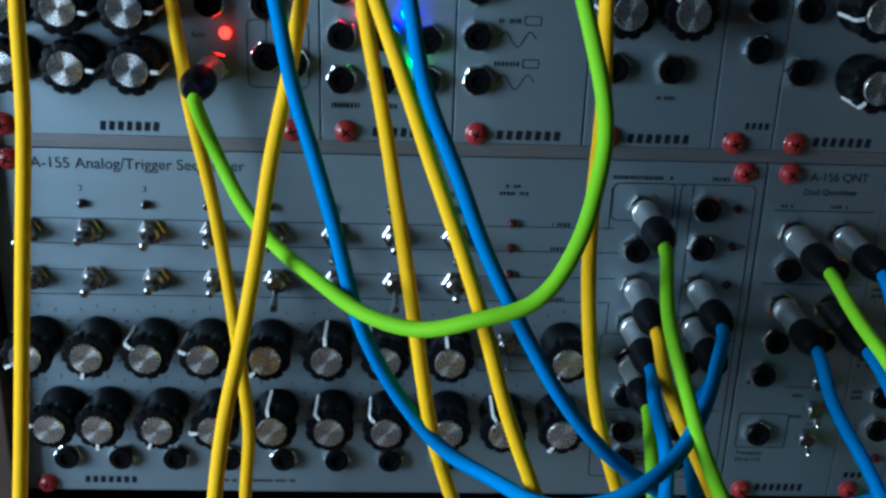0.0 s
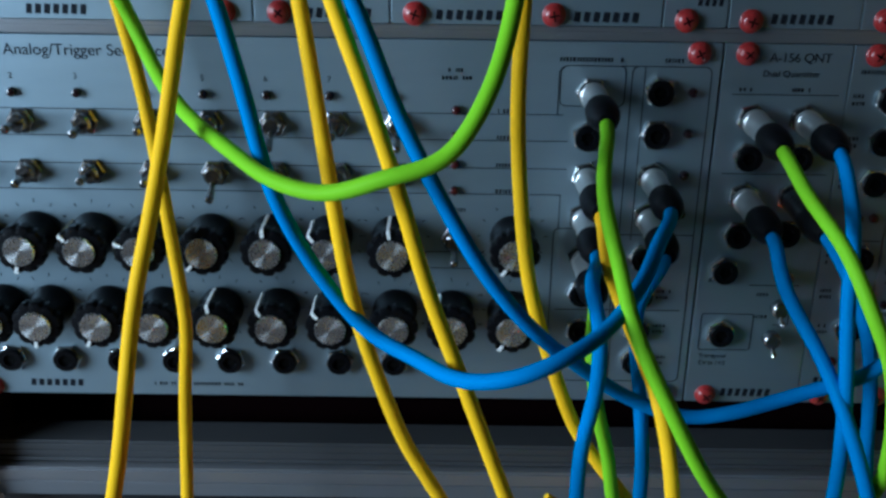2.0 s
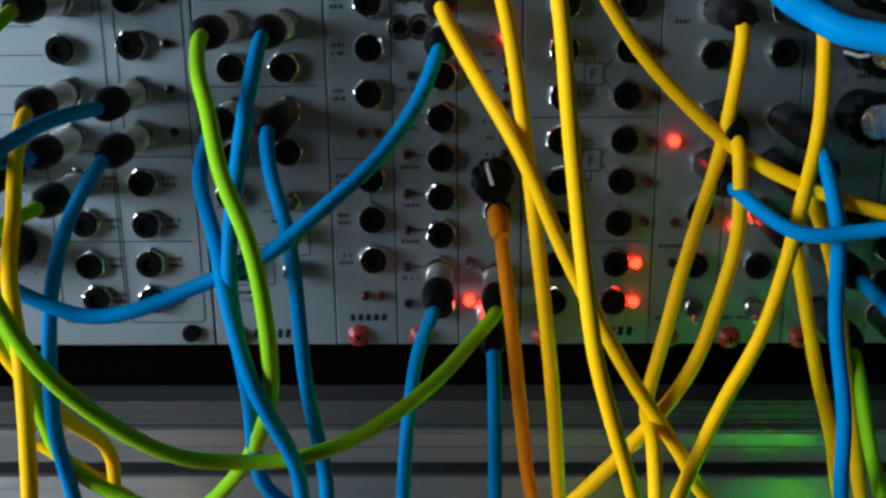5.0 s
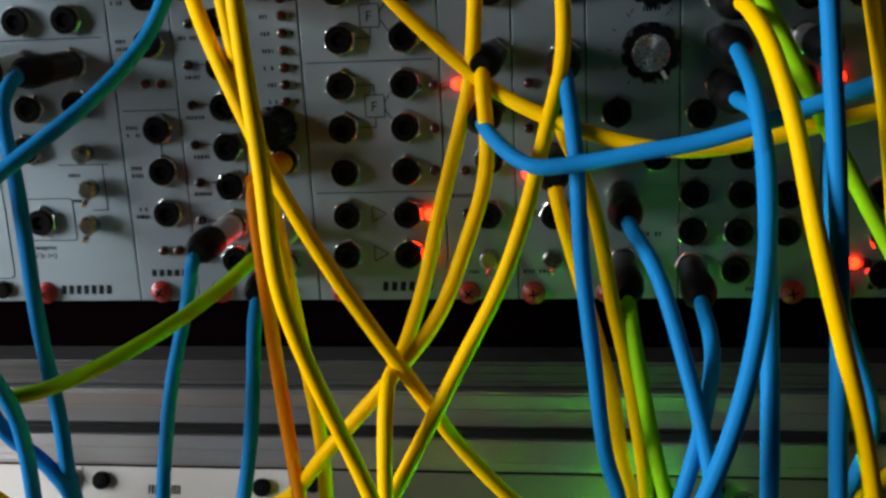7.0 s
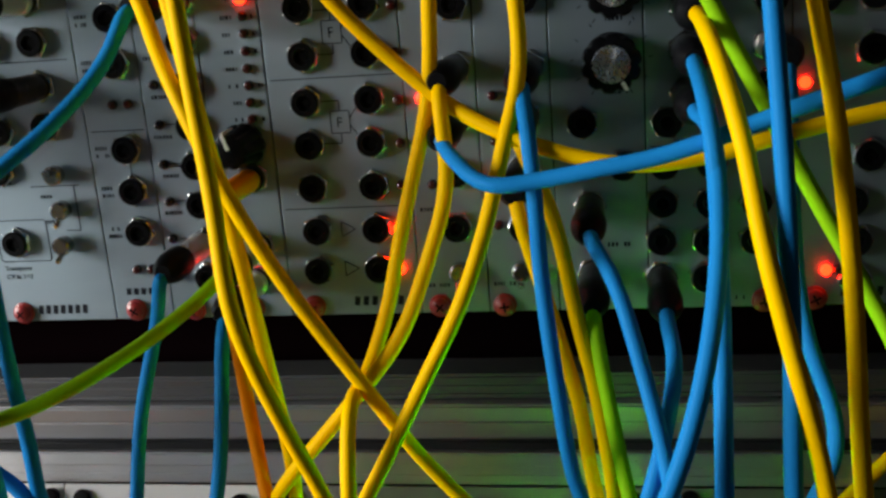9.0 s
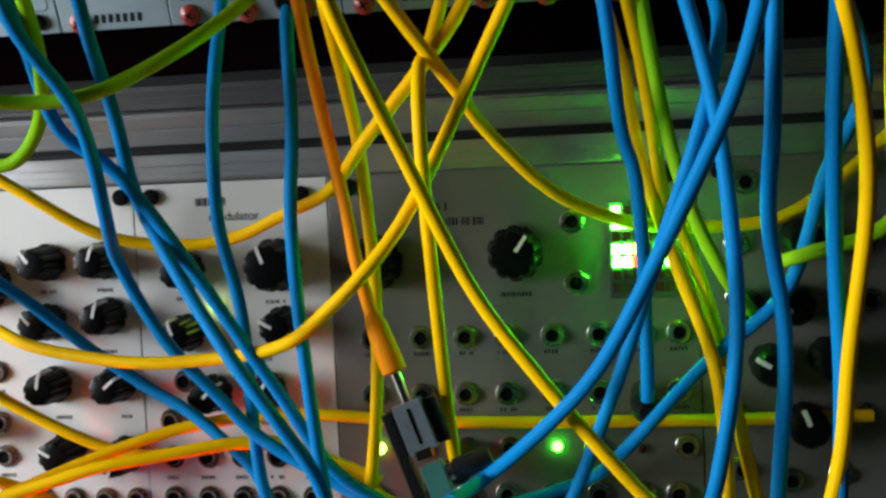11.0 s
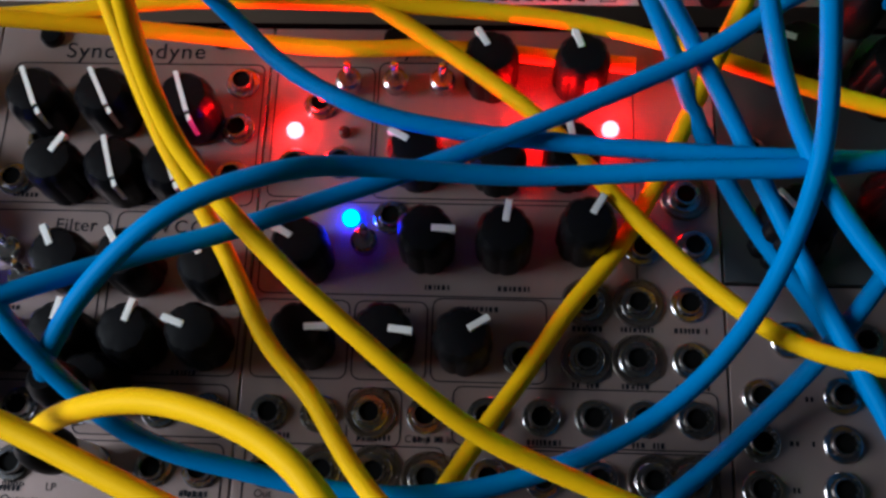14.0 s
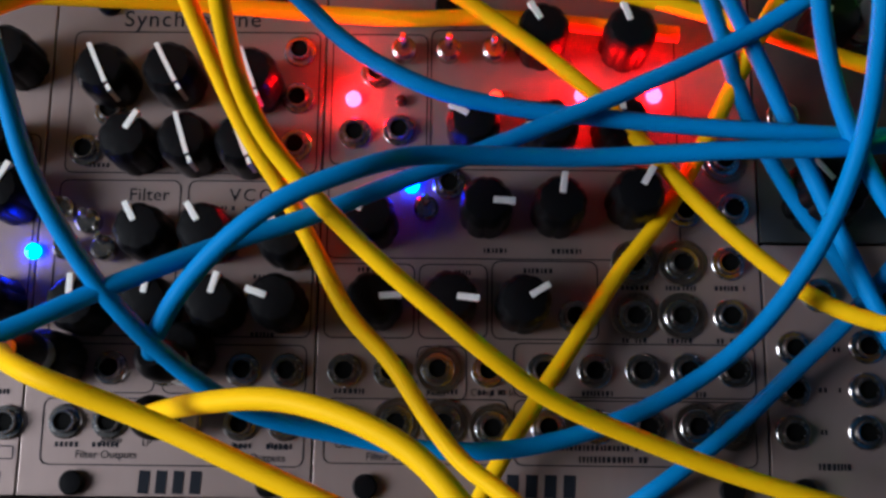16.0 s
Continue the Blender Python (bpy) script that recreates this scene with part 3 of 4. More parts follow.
for i in range(8):
    m.bars(343.5, 99.8 - 5.17 * i, 3.6, 1.5)
    m.bars(353.0, 99.8 - 5.17 * i, 1.6, 1.5)
m.knobs("fluted", (346.2, 56.5, 18))
m.jacks((348.0, 46.0), (347.3, 24.0), (345.5, 12.5))
m.leds("led_red", (343.8, 12.2))
m.screws((342.8, 125.5), (342.8, 3.0))
m.bars(338.5, 119.5, 10, 1.6)
m.done()
m = Module(UPPER, 355.7, 397.8, "alu", "silver aluminium logic module with two columns of jacks")
for v, a, b in ((110.2, 368.2, 388.4), (96.6, 368.1, 388.1), (82.4, 368.2, 387.6), (68.6, 367.6, 387.3), (55.5, 367.4, 386.8), (42.0, 367.1, 386.4), (28.3, 366.9, 386.0), (15.4, 366.1, 385.6)):
    m.jacks((a, v), (b, v))
m.leds("led_red", (392.7, 28.1), (392.4, 14.9))
m.leds("led_off", (396.3, 95.4 + 0.2), (396.2, 82), (396.0, 67.7), (395.6, 54.7), (395.0, 41.7))
for v in (62, 89):
    m.outline(374.5, v - 3.4, 380.5, v + 3.4, 0.4)
    m.text("F", 376.2, v - 1.6, 4.4)
    m.path((372, v + 6.5), (377.5, v + 6.5), (377.5, v + 3.4))
    m.path((372, v - 6.5), (377.5, v - 6.5), (377.5, v - 3.4))
    m.path((380.5, v + 1), (384, v + 6))
    m.path((380.5, v - 1), (384, v - 6))
for v in (28.3, 15.4):
    m.path((374.5, v - 2.5), (379, v), (374.5, v + 2.5), (374.5, v - 2.5))
m.line(357, 75.6, 396, 75.6)
m.line(357, 35.2, 396, 35.2)
m.bars(362, 119.5, 18, 1.7)
m.badge(376, 3.0, 17, 3.0, 6)
m.screws((363.2, 125.5), (363.2, 3.0), (390, 125.5))
m.done()
m = Module(UPPER, 398.0, 419.6, "alu", "narrow silver switch module with patched jacks")
m.jacks((413.8, 108), (413.9, 94.6), (413.9, 76.1), (413.2, 61), (412.2, 45), (411.2, 27.8))
m.toggles((411.3, 14.0, -25), small=True)
m.leds("led_red", (403.2, 68.0))
m.leds("led_off", (404.5, 41.5), (404.5, 28))
m.bars(400, 104, 6, 1.5)
m.bars(400, 33, 8, 1.5)
m.bars(400, 8.5, 9, 1.5)
m.screws((405.5, 125.5), (404.2, 2.4))
m.done()
m = Module(UPPER, 419.8, 441.4, "alu", "narrow silver switch module with patched jacks and toggle")
m.jacks((434.8, 108), (434.8, 95.0), (435.5, 75.1), (433.8, 61), (432.2, 45), (431.6, 27.3))
m.toggles((430.6, 13.8, -22), small=True)
m.leds("led_off", (424.5, 67.5), (424.4, 54), (424, 28))
m.leds("led_red", (423.6, 40.2))
m.bars(421.5, 104, 6, 1.5)
m.bars(421.5, 8.5, 9, 1.5)
m.screws((427.5, 125.5), (424.5, 2.2))
m.done()
m = Module(UPPER, 441.6, 468.6, "alu", "silver aluminium module with large capped knobs")
m.knobs("cap", (459.4, 76.3, -150), (460.4, 96.8, 100), (460, 115, 20))
m.scale_dots((459.4, 76.3), (460.4, 96.8))
m.jacks((450.4, 58.2), (451.9, 33.2), (452.3, 12.2), (462, 45))
m.bars(458, 87.0, 5, 1.6)
m.bars(458, 66.0, 6, 1.6)
m.bars(456, 20.0, 8, 1.6)
m.screws((448.5, 125.5), (447.5, 2.2))
m.done()
m = Module(UPPER, 468.8, 509.6, "alu", "silver aluminium mixer module with a field of jacks")
m.jacks((480.8, 101.5), (480.6, 89.6), (480.2, 78.0), (480.3, 65.2), (474.8, 57.2), (473.8, 44.8), (473.1, 33.3), (472.6, 21.8), (472.3, 10.4), (487.3, 44.8), (487.0, 32.9), (486.1, 21.4), (485.4, 9.8), (499.7, 21.3), (500, 32.6), (503.2, 77.7), (502.7, 66.2), (503.7, 90.0))
m.bars(477, 50.5, 8, 1.6)
m.bars(488, 2.3, 9, 1.6)
m.line(470, 50, 508, 50)
m.screws((476, 125.5), (502.5, 2.0))
m.done()
m = Module(UPPER, 509.8, 550.4, "alu", "silver aluminium module with lit lamps and jacks")
m.jacks((518.0, 90), (526.5, 32), (528, 20), (531, 45), (531, 75), (531, 90), (528, 8))
m.leds("led_red", (513.1, 66.5), (520.0, 11.0))
m.leds("led_off", (523.5, 11.0))
m.screws((517, 125.5), (517, 2.4))
m.badge(524, 2.6, 18, 2.8)
m.done()
m = Module(UPPER, 550.7, 591.0, "alu", "silver aluminium module at the end of the row")
m.jacks((560, 90), (560, 70), (560, 50), (560, 30), (578, 50))
m.knobs("cap", (578, 80, 40))
m.screws((558, 125.5), (558, 2.4))
m.done()

# ---- middle row ----
m = Module(MIDDLE, 46, 133, "white", "white painted module with black fluted knobs")
m.knobs("fluted", (120, 101, 20), (98, 101, -30), (120, 80, 50), (98, 80, 10))
m.rings(*[(60 + 12.1 * i, 14.5) for i in range(6)])
m.screws((53, 125), (53, 3), kind="black_screw")
m.done()
m = Module(MIDDLE, 133.3, 273.4, "white", "white painted oscillator module with fluted knobs and many jacks")
m.knobs("fluted", (239.8, 102.0, 35), (261.4, 102.0, -20), (239.0, 80.2, 40), (262.0, 81.8, -15), (239.5, 57.0, -10), (264.2, 57.0, -50), (243.6, 33.0, 60), (266.0, 31.0, 160))
m.knobs("big", (215.5, 95.0, 30), (189, 98, -20))
m.knobs("fluted", (209.0, 43.0, -70), (180, 44, 30), (160, 98, 10), (160, 70, -20))
m.rings((197.8, 60.0), (217.2, 62.0), (217.1, 43.0), (182.7, 27.0), (218.4, 30.4), (206.9, 30.7), (195, 30.7), (170, 27), *[(195.6 + 12.2 * i, 14.3) for i in range(7)], *[(183.4 - 12.2 * i, 14.3) for i in range(4)])
for i in range(7):
    m.bars(191.5 + 12.2 * i, 6.2, 8, 1.6)
for u, v in ((236, 90.5), (258, 90.5), (236, 68), (258, 68), (239, 44), (262, 44), (193, 52), (213, 54), (192, 22.5), (204, 22.5), (216, 22.5)):
    m.bars(u, v, 6.5, 1.6)
m.bars(176, 121, 34, 3.4)
m.bars(176, 116, 22, 3.4)
m.badge(196, 0.9, 26, 2.6, 8, 0.8)
m.screws((141, 125), (269.2, 124.3), (266, 2.2), kind="black_screw")
m.done()
m = Module(MIDDLE, 273.7, 345.0, "white", "white painted animator module with fluted knobs and jacks")
m.bars(297.0, 120.0, 11, 3.6)
m.text("modulator", 301.5, 114.6, 4.6, 0.95)
m.knobs("fluted", (292.6, 97.5, 25), (291.4, 75.0, 20), (300.3, 53.0, -45), (320.5, 53.5, -30))
m.knobs("big", (325.6, 98.3, 20))
m.knobs("fluted", (327.5, 77.0, 60))
m.leds("led_lime", (302.3, 84.6))
m.rings((289.4, 57.3), (283.4, 43.0), *[(283.7 + 12.95 * i, 29.6) for i in range(5)], *[(283.3 + 13.0 * i, 14.7) for i in range(5)])
for i in range(5):
    m.bars(279.5 + 13.0 * i, 6.3, 7.5, 1.6)
    m.bars(280.5 + 13.0 * i, 21.2, 5, 1.6)
for u, v in ((288, 86.5), (321, 84.5), (288, 64), (316, 64), (296, 41), (317, 41)):
    m.bars(u, v, 7.5, 1.6)
m.badge(297.2, 1.0, 26, 3.2, 8, 0.9)
m.path((326, 1.0), (328, 4.2), (330, 1.0), (326, 1.0))
m.screws((280.6, 124.0), (335.8, 122.8), (283.6, 1.8), (338, 2.2), kind="black_screw")
m.done()
m = Module(MIDDLE, 345.3, 471.6, "grey", "dark grey metal computer module with a lit lamp matrix")
m.knobs("big", (361.8, 98.0, -10), (410.4, 99.6, -35))
m.rings((429.9, 109.6), (430.7, 88.6))
rowa = [359.0, 376.5, 391.8, 406.0, 422.0, 437.8, 452.8, 464.5]
m.rings(*[(u, 71.0) for u in rowa], *[(u - 0.4, 51.0) for u in rowa], *[(u - 1.6, 15.6) for u in rowa], (391.0, 31.8), (374.8, 32.0), (435.6, 31.8), (466.2, 31.8), (406, 31.8))
m.leds("led_green", (422.3, 32.2))
m.leds("led_dark", (450.9, 31.1))
m.leds("led_lime", (360.0, 32.0))
m.bars(383.0, 109.8, 17, 3.4)
m.bars(376, 115.0, 12, 3.5)
m.bars(404, 84.5, 12, 2.0)
for u in rowa:
    m.bars(u - 3, 64.6, 6, 1.6)
    m.bars(u - 3, 44.6, 6, 1.6)
    m.bars(u - 4, 9.0, 6, 1.6)
screen = part("lamp_matrix", bevelled(-0.5 * mm, 24.5 * mm, -1 * mm, 32 * mm, 0, 2.2 * mm, 0.4 * mm), M["dark"], m.ob, "black lamp matrix block, partly lit", m.p(442.6, 84.0), False)
glow = {"g": "cell_green", "a": "led_amber", "o": "led_off", "r": "led_red"}
for j, line in enumerate(("goooog", "ggaogg", "ooooog", "ggaogg", "ggrogg", "oooooo", "oooooo")):
    for i, k in enumerate(line):
        cell = bevelled(-1.35 * mm, 1.35 * mm, -1.6 * mm, 1.6 * mm, 0, 0.9 * mm, 0.25 * mm)
        part("lamp_cell", cell, M[glow[k]], screen, "", pose((2.0 + 3.5 * i) * mm, (28.6 - 4.3 * j) * mm, 2.1 * mm), False)
m.screws((353, 124.5), (462, 124.5), (353, 2.5), (462, 2.5), kind="black_screw")
m.done()
m = Module(MIDDLE, 471.9, 543.0, "grey", "dark grey metal module with black knobs")
m.knobs("soft", (504.3, 40.0, 20), (503.9, 101.0, -30), (493.5, 60.0, 60), (512.5, 62.0, 0), (500.5, 80.0, 120))
m.rings((487.3, 120.5), (484, 100), (484, 82), (483, 42), (484, 24), (500, 20), (516, 22), (524, 42), (526, 80), (526, 100))
m.screws((479, 125), (479, 2.5), kind="black_screw")
m.done()
m = Module(MIDDLE, 543.3, 590.0, "grey", "dark grey metal module at the end of the middle row")
m.rings((556, 30), (556, 60), (572, 30), (572, 60))
m.screws((550, 125), kind="black_screw")
m.done()

# ---- lower row ----
m = Module(LOWER, 46, 110, "warm", "brushed metal module at the low end of the case")
m.rings((60, 20), (75, 20), (90, 20))
m.knobs("soft", (70, 80, 20), (95, 80, 100))
m.done()
m = Module(LOWER, 110.3, 173.3, "warm", "brushed metal module with a lit blue lamp")
m.knobs("soft", (166.0, 108.0, 20), (164, 86, 60), (167.5, 72.5, -30), (166, 46, 20))
m.leds("led_blue", (174.3 - 1.6, 59.4))
m.rings((172.0 - 2, 17.2), (156, 17.4), (142, 17.4), (128, 17.4))
m.outline(161, 37, 172, 90)
m.bars(158, 24, 12, 1.6)
m.outline(164.5, 8.6, 172, 11.6, 0.5)
m.badge(156, 1.5, 14, 4, 4, 0.8)
m.done()
m = Module(LOWER, 173.6, 244.0, "warm", "brushed metal synthesis module with pointer knobs and hand-drawn lettering")
m.text("Synchrodyne", 191.0, 119.6, 6.2, 1.12)
m.knobs("wing", (190.2, 103.4, 25), (207.0, 103.6, 28), (227.0, 102.4, 20), (211.8, 85.6, 18), (225.8, 85.2, 22))
m.knobs("soft", (197.4, 85.6, -30), (202.6, 62.8, 28), (217.8, 63.0, 32), (236.6, 61.5, 30), (188.0, 44.6, 0), (205.0, 45.4, -10), (220.6, 45.5, -15), (235.6, 46.0, 70), (213.4, 34.2, 100), (182.0, 32.2, 80))
m.outline(178.6, 80.0, 242.6, 118.0)
m.outline(178.0, 38.5, 208.6, 78.0)
m.outline(210.6, 38.5, 242.6, 78.0)
m.outline(178.2, 24.6, 205, 36.5)
m.outline(207, 24.6, 242.0, 36.5)
m.outline(178.6, 7.4, 242.0, 23.2)
m.text("Filter", 195.5, 72.8, 4.6, 1.05)
m.text("VCO", 221.0, 72.8, 4.6, 1.3)
m.bars(219, 70.4, 13, 1.3)
m.rings((183.7, 85.9), (237.5, 112.7), (237.4, 100.0), (237.2, 87.4), (194.4, 30.6), (207.5, 30.4), (226.6, 30.4), (237.4, 30.4), (184.2, 17.6), (194.8, 17.7), (213.0, 17.8), (226.6, 17.5), (237.3, 17.5), (189.4, 96.4))
m.toggles((191.4, 59.7, 15), (180.2, 69.6, -20), (187, 66.5, 10), (182.0, 59.8, 15), small=True)
for u in (182, 192, 224, 234):
    m.bars(u - 1, 24.8 - 13.2, 7, 1.5)
m.text("Filter Outputs", 187.0, 9.0, 2.6)
m.text("Outputs", 229.0, 8.6, 2.6)
m.text("LP", 203.0, 12.0, 2.4)
m.text("BPBP", 193.0, 12.0, 2.4)
m.text("Saw", 224.5, 11.4, 2.4)
m.text("Pulse", 233.5, 11.4, 2.4)
for v in (81.4, 38.6, 53):
    for u in (184, 199, 214, 228):
        m.bars(u, v, 6.5, 1.3)
m.badge(202.3, 0.8, 16.5, 5.4, 4, 1.2, 0.05)
m.screws((187.0, 125.3), (187.1, 3.2), (234, 3.2), (231, 125.3), kind="black_screw")
m.done()
m = Module(LOWER, 244.3, 353.4, "warm", "wide brushed metal expander module with lamps, knobs and jacks")
m.text("Synchrodyne Expand", 275.0, 120.6, 4.6, 1.15)
m.knobs("soft", (299.4, 114.4, 30), (321.0, 114.0, 18), (282.3, 90.5, 60), (301.5, 89.6, 100), (257.3, 66.6, 60), (285.4, 70.0, -92), (303.2, 70.2, -8), (321.8, 72.6, -30), (258.8, 46.6, -86), (277.0, 47.0, -95), (294.4, 46.3, -58), (318.5, 91.0, 10))
m.leds("led_hot", (251.6, 99.9))
m.leds("led_red", (288.1, 100.5))
m.leds("led_hot", (310.2, 101.2), (328.4, 101.3))
m.leds("led_red", (258.2, 108.3))
m.leds("led_blue", (266.9, 77.2))
m.leds("led_off", (263.9, 99.5))
m.rings((252.2, 90.8), (263.4, 91.6), (335.2, 71.0), (347.2, 71.6), (345.5, 57.7), (345.4, 44.6), (307.6, 44.2), (251.4, 30.5), (262.6, 30.5), (286.4, 30.8), (299.9, 30.9), (312.1, 31.0), (323.6, 31.1), (334.7, 31.3), (345.9, 31.4), (276.4, 77.6), (257.6, 107))
m.rings((345.5, 84.1), (322.3, 57.6), (334.0, 57.7), (322.2, 44.5), (333.5, 44.6), (264.2, 18.2), (287.3, 17.1), (336.4, 17.9), (274.1, 31.1), (275.6, 18.2), (344.8, 18.0), washer=True)
m.rings((300.7, 17.5), (324.6, 17.8), (312.5, 17.6), (252.0, 18.0))
m.toggles((264.5, 112.1, 12), (276.0, 112.1, 12), (287.6, 112.2, 10), (270.8, 70.4, 12), small=True)
m.outline(246.0, 82.6, 270.5, 117.6)
m.outline(271.5, 82.6, 334.0, 119.0)
m.outline(246.0, 58.5, 334.0, 81.4)
m.outline(246.0, 38.6, 268.0, 57.0)
m.outline(269.2, 38.6, 286.0, 57.0)
m.outline(287.2, 38.6, 313.2, 58.0)
m.outline(269.0, 23.6, 281.0, 36.6)
m.outline(292.5, 8.4, 350.5, 23.8)
m.outline(246.8, 8.4, 291.0, 23.8)
m.outline(292.5, 24.6, 351, 37.6)
for u, v in ((249, 25), (271.5, 25), (283, 25), (309, 25), (332, 25), (319, 51), (330, 51), (342, 51), (319, 38), (330, 38), (342, 38), (284, 60), (302, 60), (320, 60), (254, 55), (275, 54.4), (295, 55)):
    m.bars(u, v, 7.5, 1.5)
m.text("Filter", 271.2, 24.6, 2.5)
m.text("Comp Hi In", 282.0, 24.8, 2.3)
m.text("Filter 2", 257.0, 9.2, 2.6)
m.text("Out", 249.5, 12.0, 2.4)
m.bars(297, 12.0, 42, 1.6)
m.bars(308, 9.2, 18, 1.8)
m.badge(290.2, 0.8, 18, 5.4, 4, 1.2, 0.05)
m.screws((257.1, 3.0), (344, 3.0), (275.2, 125.4), (345, 125.4), kind="black_screw")
m.done()
m = Module(LOWER, 353.7, 443.0, "dark", "black painted module with large black knobs", 63.4, 65.1)
m.knobs("big", (368.5, 74.5, 40), (395.0, 83.0, 20), (414, 84, -20), (432, 84, 10), (395.0, 113.5, 15), (414.5, 112.5, -30), (433.8, 112.6, 30))
m.knobs("soft", (371.5, 118.0, 70))
m.rings((361, 96), (381, 119))
m.screws((379, 125), (436, 124), kind="black_screw")
m.done()
m = Module(LOWER, 353.7, 443.0, "warm", "brushed metal module with pairs of jacks", 0, 62.6)
m.rings((360.4, 36.9), (359.8, 26.8), (359.2, 16.8), (378.0, 37.5), (377.2, 27.0), (376.5, 17.0), (394, 37.5), (394, 27), (394, 17), (367.3, 50), (384, 50))
for v in (36.8, 27, 17):
    m.bars(366, v - 0.6, 2.2, 1.4)
    m.bars(370, v - 0.6, 2.2, 1.4)
m.bars(365, 8, 8, 2.0)
m.screws((361, 3), (436, 3), kind="black_screw")
m.done()
m = Module(LOWER, 443.3, 516.0, "dark", "black painted module with black knobs")
m.knobs("big", (456, 112, 20), (476, 112, -10), (456, 86, 40), (476, 86, 0))
m.rings((456, 30), (472, 30), (488, 30))
m.done()
m = Module(LOWER, 516.3, 590.0, "dark", "black painted module at the end of the lower row")
m.rings((530, 30), (546, 30))
m.done()

# ---- patch cables ----
SH["tip"] = mesh_of("tip", lathe([(1.7 * mm, 1.0 * mm), (1.7 * mm, 5.0 * mm)], 12), M["chrome"])
SH["barrel"] = mesh_of("barrel", lathe([(3.6 * mm, 3.6 * mm), (4.3 * mm, 4.2 * mm), (4.3 * mm, 6.5 * mm), (4.0 * mm, 6.8 * mm), (4.0 * mm, 19.0 * mm), (4.3 * mm, 19.5 * mm), (4.3 * mm, 21.5 * mm)], 22), M["satin"])
SH["boot"] = mesh_of("boot", lathe([(4.0 * mm, 20.6 * mm), (4.8 * mm, 21.3 * mm), (4.95 * mm, 24.0 * mm), (4.8 * mm, 28.5 * mm), (4.0 * mm, 32.0 * mm), (2.5 * mm, 34.5 * mm)], 22), M["rubber"])
SH["orange_boot"] = mesh_of("boot", lathe([(3.3 * mm, 4.0 * mm), (3.6 * mm, 6.0 * mm), (3.6 * mm, 16.0 * mm), (3.1 * mm, 26.0 * mm), (2.2 * mm, 34.0 * mm)], 20), M["orange"])
SH["dark_barrel"] = mesh_of("barrel", lathe([(3.4 * mm, 3.6 * mm), (4.4 * mm, 4.4 * mm), (4.4 * mm, 19.0 * mm), (4.0 * mm, 20.2 * mm)], 22), M["plug_black"])
WORDS = {"yellow": "bright yellow rubber patch cable hanging between the jacks", "blue": "blue rubber patch cable looped in front of the panels",
         "green": "lime green rubber patch cable with a drooping loop", "orange": "orange patch cable hanging down from a jack"}


def spline(pts, n=8):
    """A smooth line through the points."""
    out = []
    p = [pts[0] * 2 - pts[1], *pts, pts[-1] * 2 - pts[-2]]
    for a, b, c, d in zip(p, p[1:], p[2:], p[3:]):
        t0, t1 = 0.0, (b - a).length ** 0.5 + 1e-6
        t2 = t1 + (c - b).length ** 0.5 + 1e-6
        t3 = t2 + (d - c).length ** 0.5 + 1e-6
        for k in range(n):
            t = t1 + (t2 - t1) * k / n
            a1 = a * ((t1 - t) / (t1 - t0)) + b * ((t - t0) / (t1 - t0))
            a2 = b * ((t2 - t) / (t2 - t1)) + c * ((t - t1) / (t2 - t1))
            a3 = c * ((t3 - t) / (t3 - t2)) + d * ((t - t2) / (t3 - t2))
            b1 = a1 * ((t2 - t) / (t2 - t0)) + a2 * ((t - t0) / (t2 - t0))
            b2 = a2 * ((t3 - t) / (t3 - t1)) + a3 * ((t - t1) / (t3 - t1))
            out.append(b1 * ((t2 - t) / (t2 - t1)) + b2 * ((t - t1) / (t2 - t1)))
    return out + [pts[-1]]


def tube(line, radius, seg=12):
    bm = bmesh.new()
    side = Vector((0.3, -1, 0.2))
    loops = []
    for i, c in enumerate(line):
        d = (line[min(i + 1, len(line) - 1)] - line[max(i - 1, 0)]).normalized()
        side = (side - d * side.dot(d)).normalized()
        up = d.cross(side)
        r = radius(i / (len(line) - 1)) if callable(radius) else radius
        loops.append([bm.verts.new(c + (side * math.cos(2 * math.pi * k / seg) + up * math.sin(2 * math.pi * k / seg)) * r) for k in range(seg)])
    for a, b in zip(loops, loops[1:]):
        for k in range(seg):
            bm.faces.new((a[k], a[(k + 1) % seg], b[(k + 1) % seg], b[k]))
    bm.faces.new(list(reversed(loops[0])))
    bm.faces.new(loops[-1])
    return bm


def relaxed(pts, rounds=2):
    for _ in range(rounds):
        pts = [pts[0]] + [a * 0.2 + b * 0.6 + c * 0.2 for a, b, c in zip(pts, pts[1:], pts[2:])] + [pts[-1]]
    return pts


def cable(colour, start, end, points, thick=2.1, dark=False):
    pts = [Vector(p) * mm for p in points]
    base = new("patch_cable")
    base.location = pts[len(pts) // 2]
    inv = Matrix.Translation(-pts[len(pts) // 2])
    line = relaxed(spline(pts), 3)
    for k, spot in ((0, start), (-1, end)):
        if spot:
            row, u, v = spot
            tip = row @ Vector((u * mm, v * mm, 29 * mm))
            line = [tip] + line if k == 0 else line + [tip]
            if colour == "orange":
                plug = put("plug", SH["orange_boot"], base, inv @ row @ pose(u * mm, v * mm, 0), "moulded orange plug")
                put("tip", SH["tip"], plug)
                continue
            plug = put("plug", SH["dark_barrel" if dark else "barrel"], base, inv @ row @ pose(u * mm, v * mm, 0), "black plug" if dark else "silver plug with a black boot")
            put("tip", SH["tip"], plug)
            put("boot", SH["boot"], plug, None, "black rubber boot")
    line = relaxed(line, 4)
    part("cord", tube([inv @ p for p in line], thick * mm), M[colour], base)
    return tagged(base, WORDS[colour], "patch cable", colour + " patch cables")


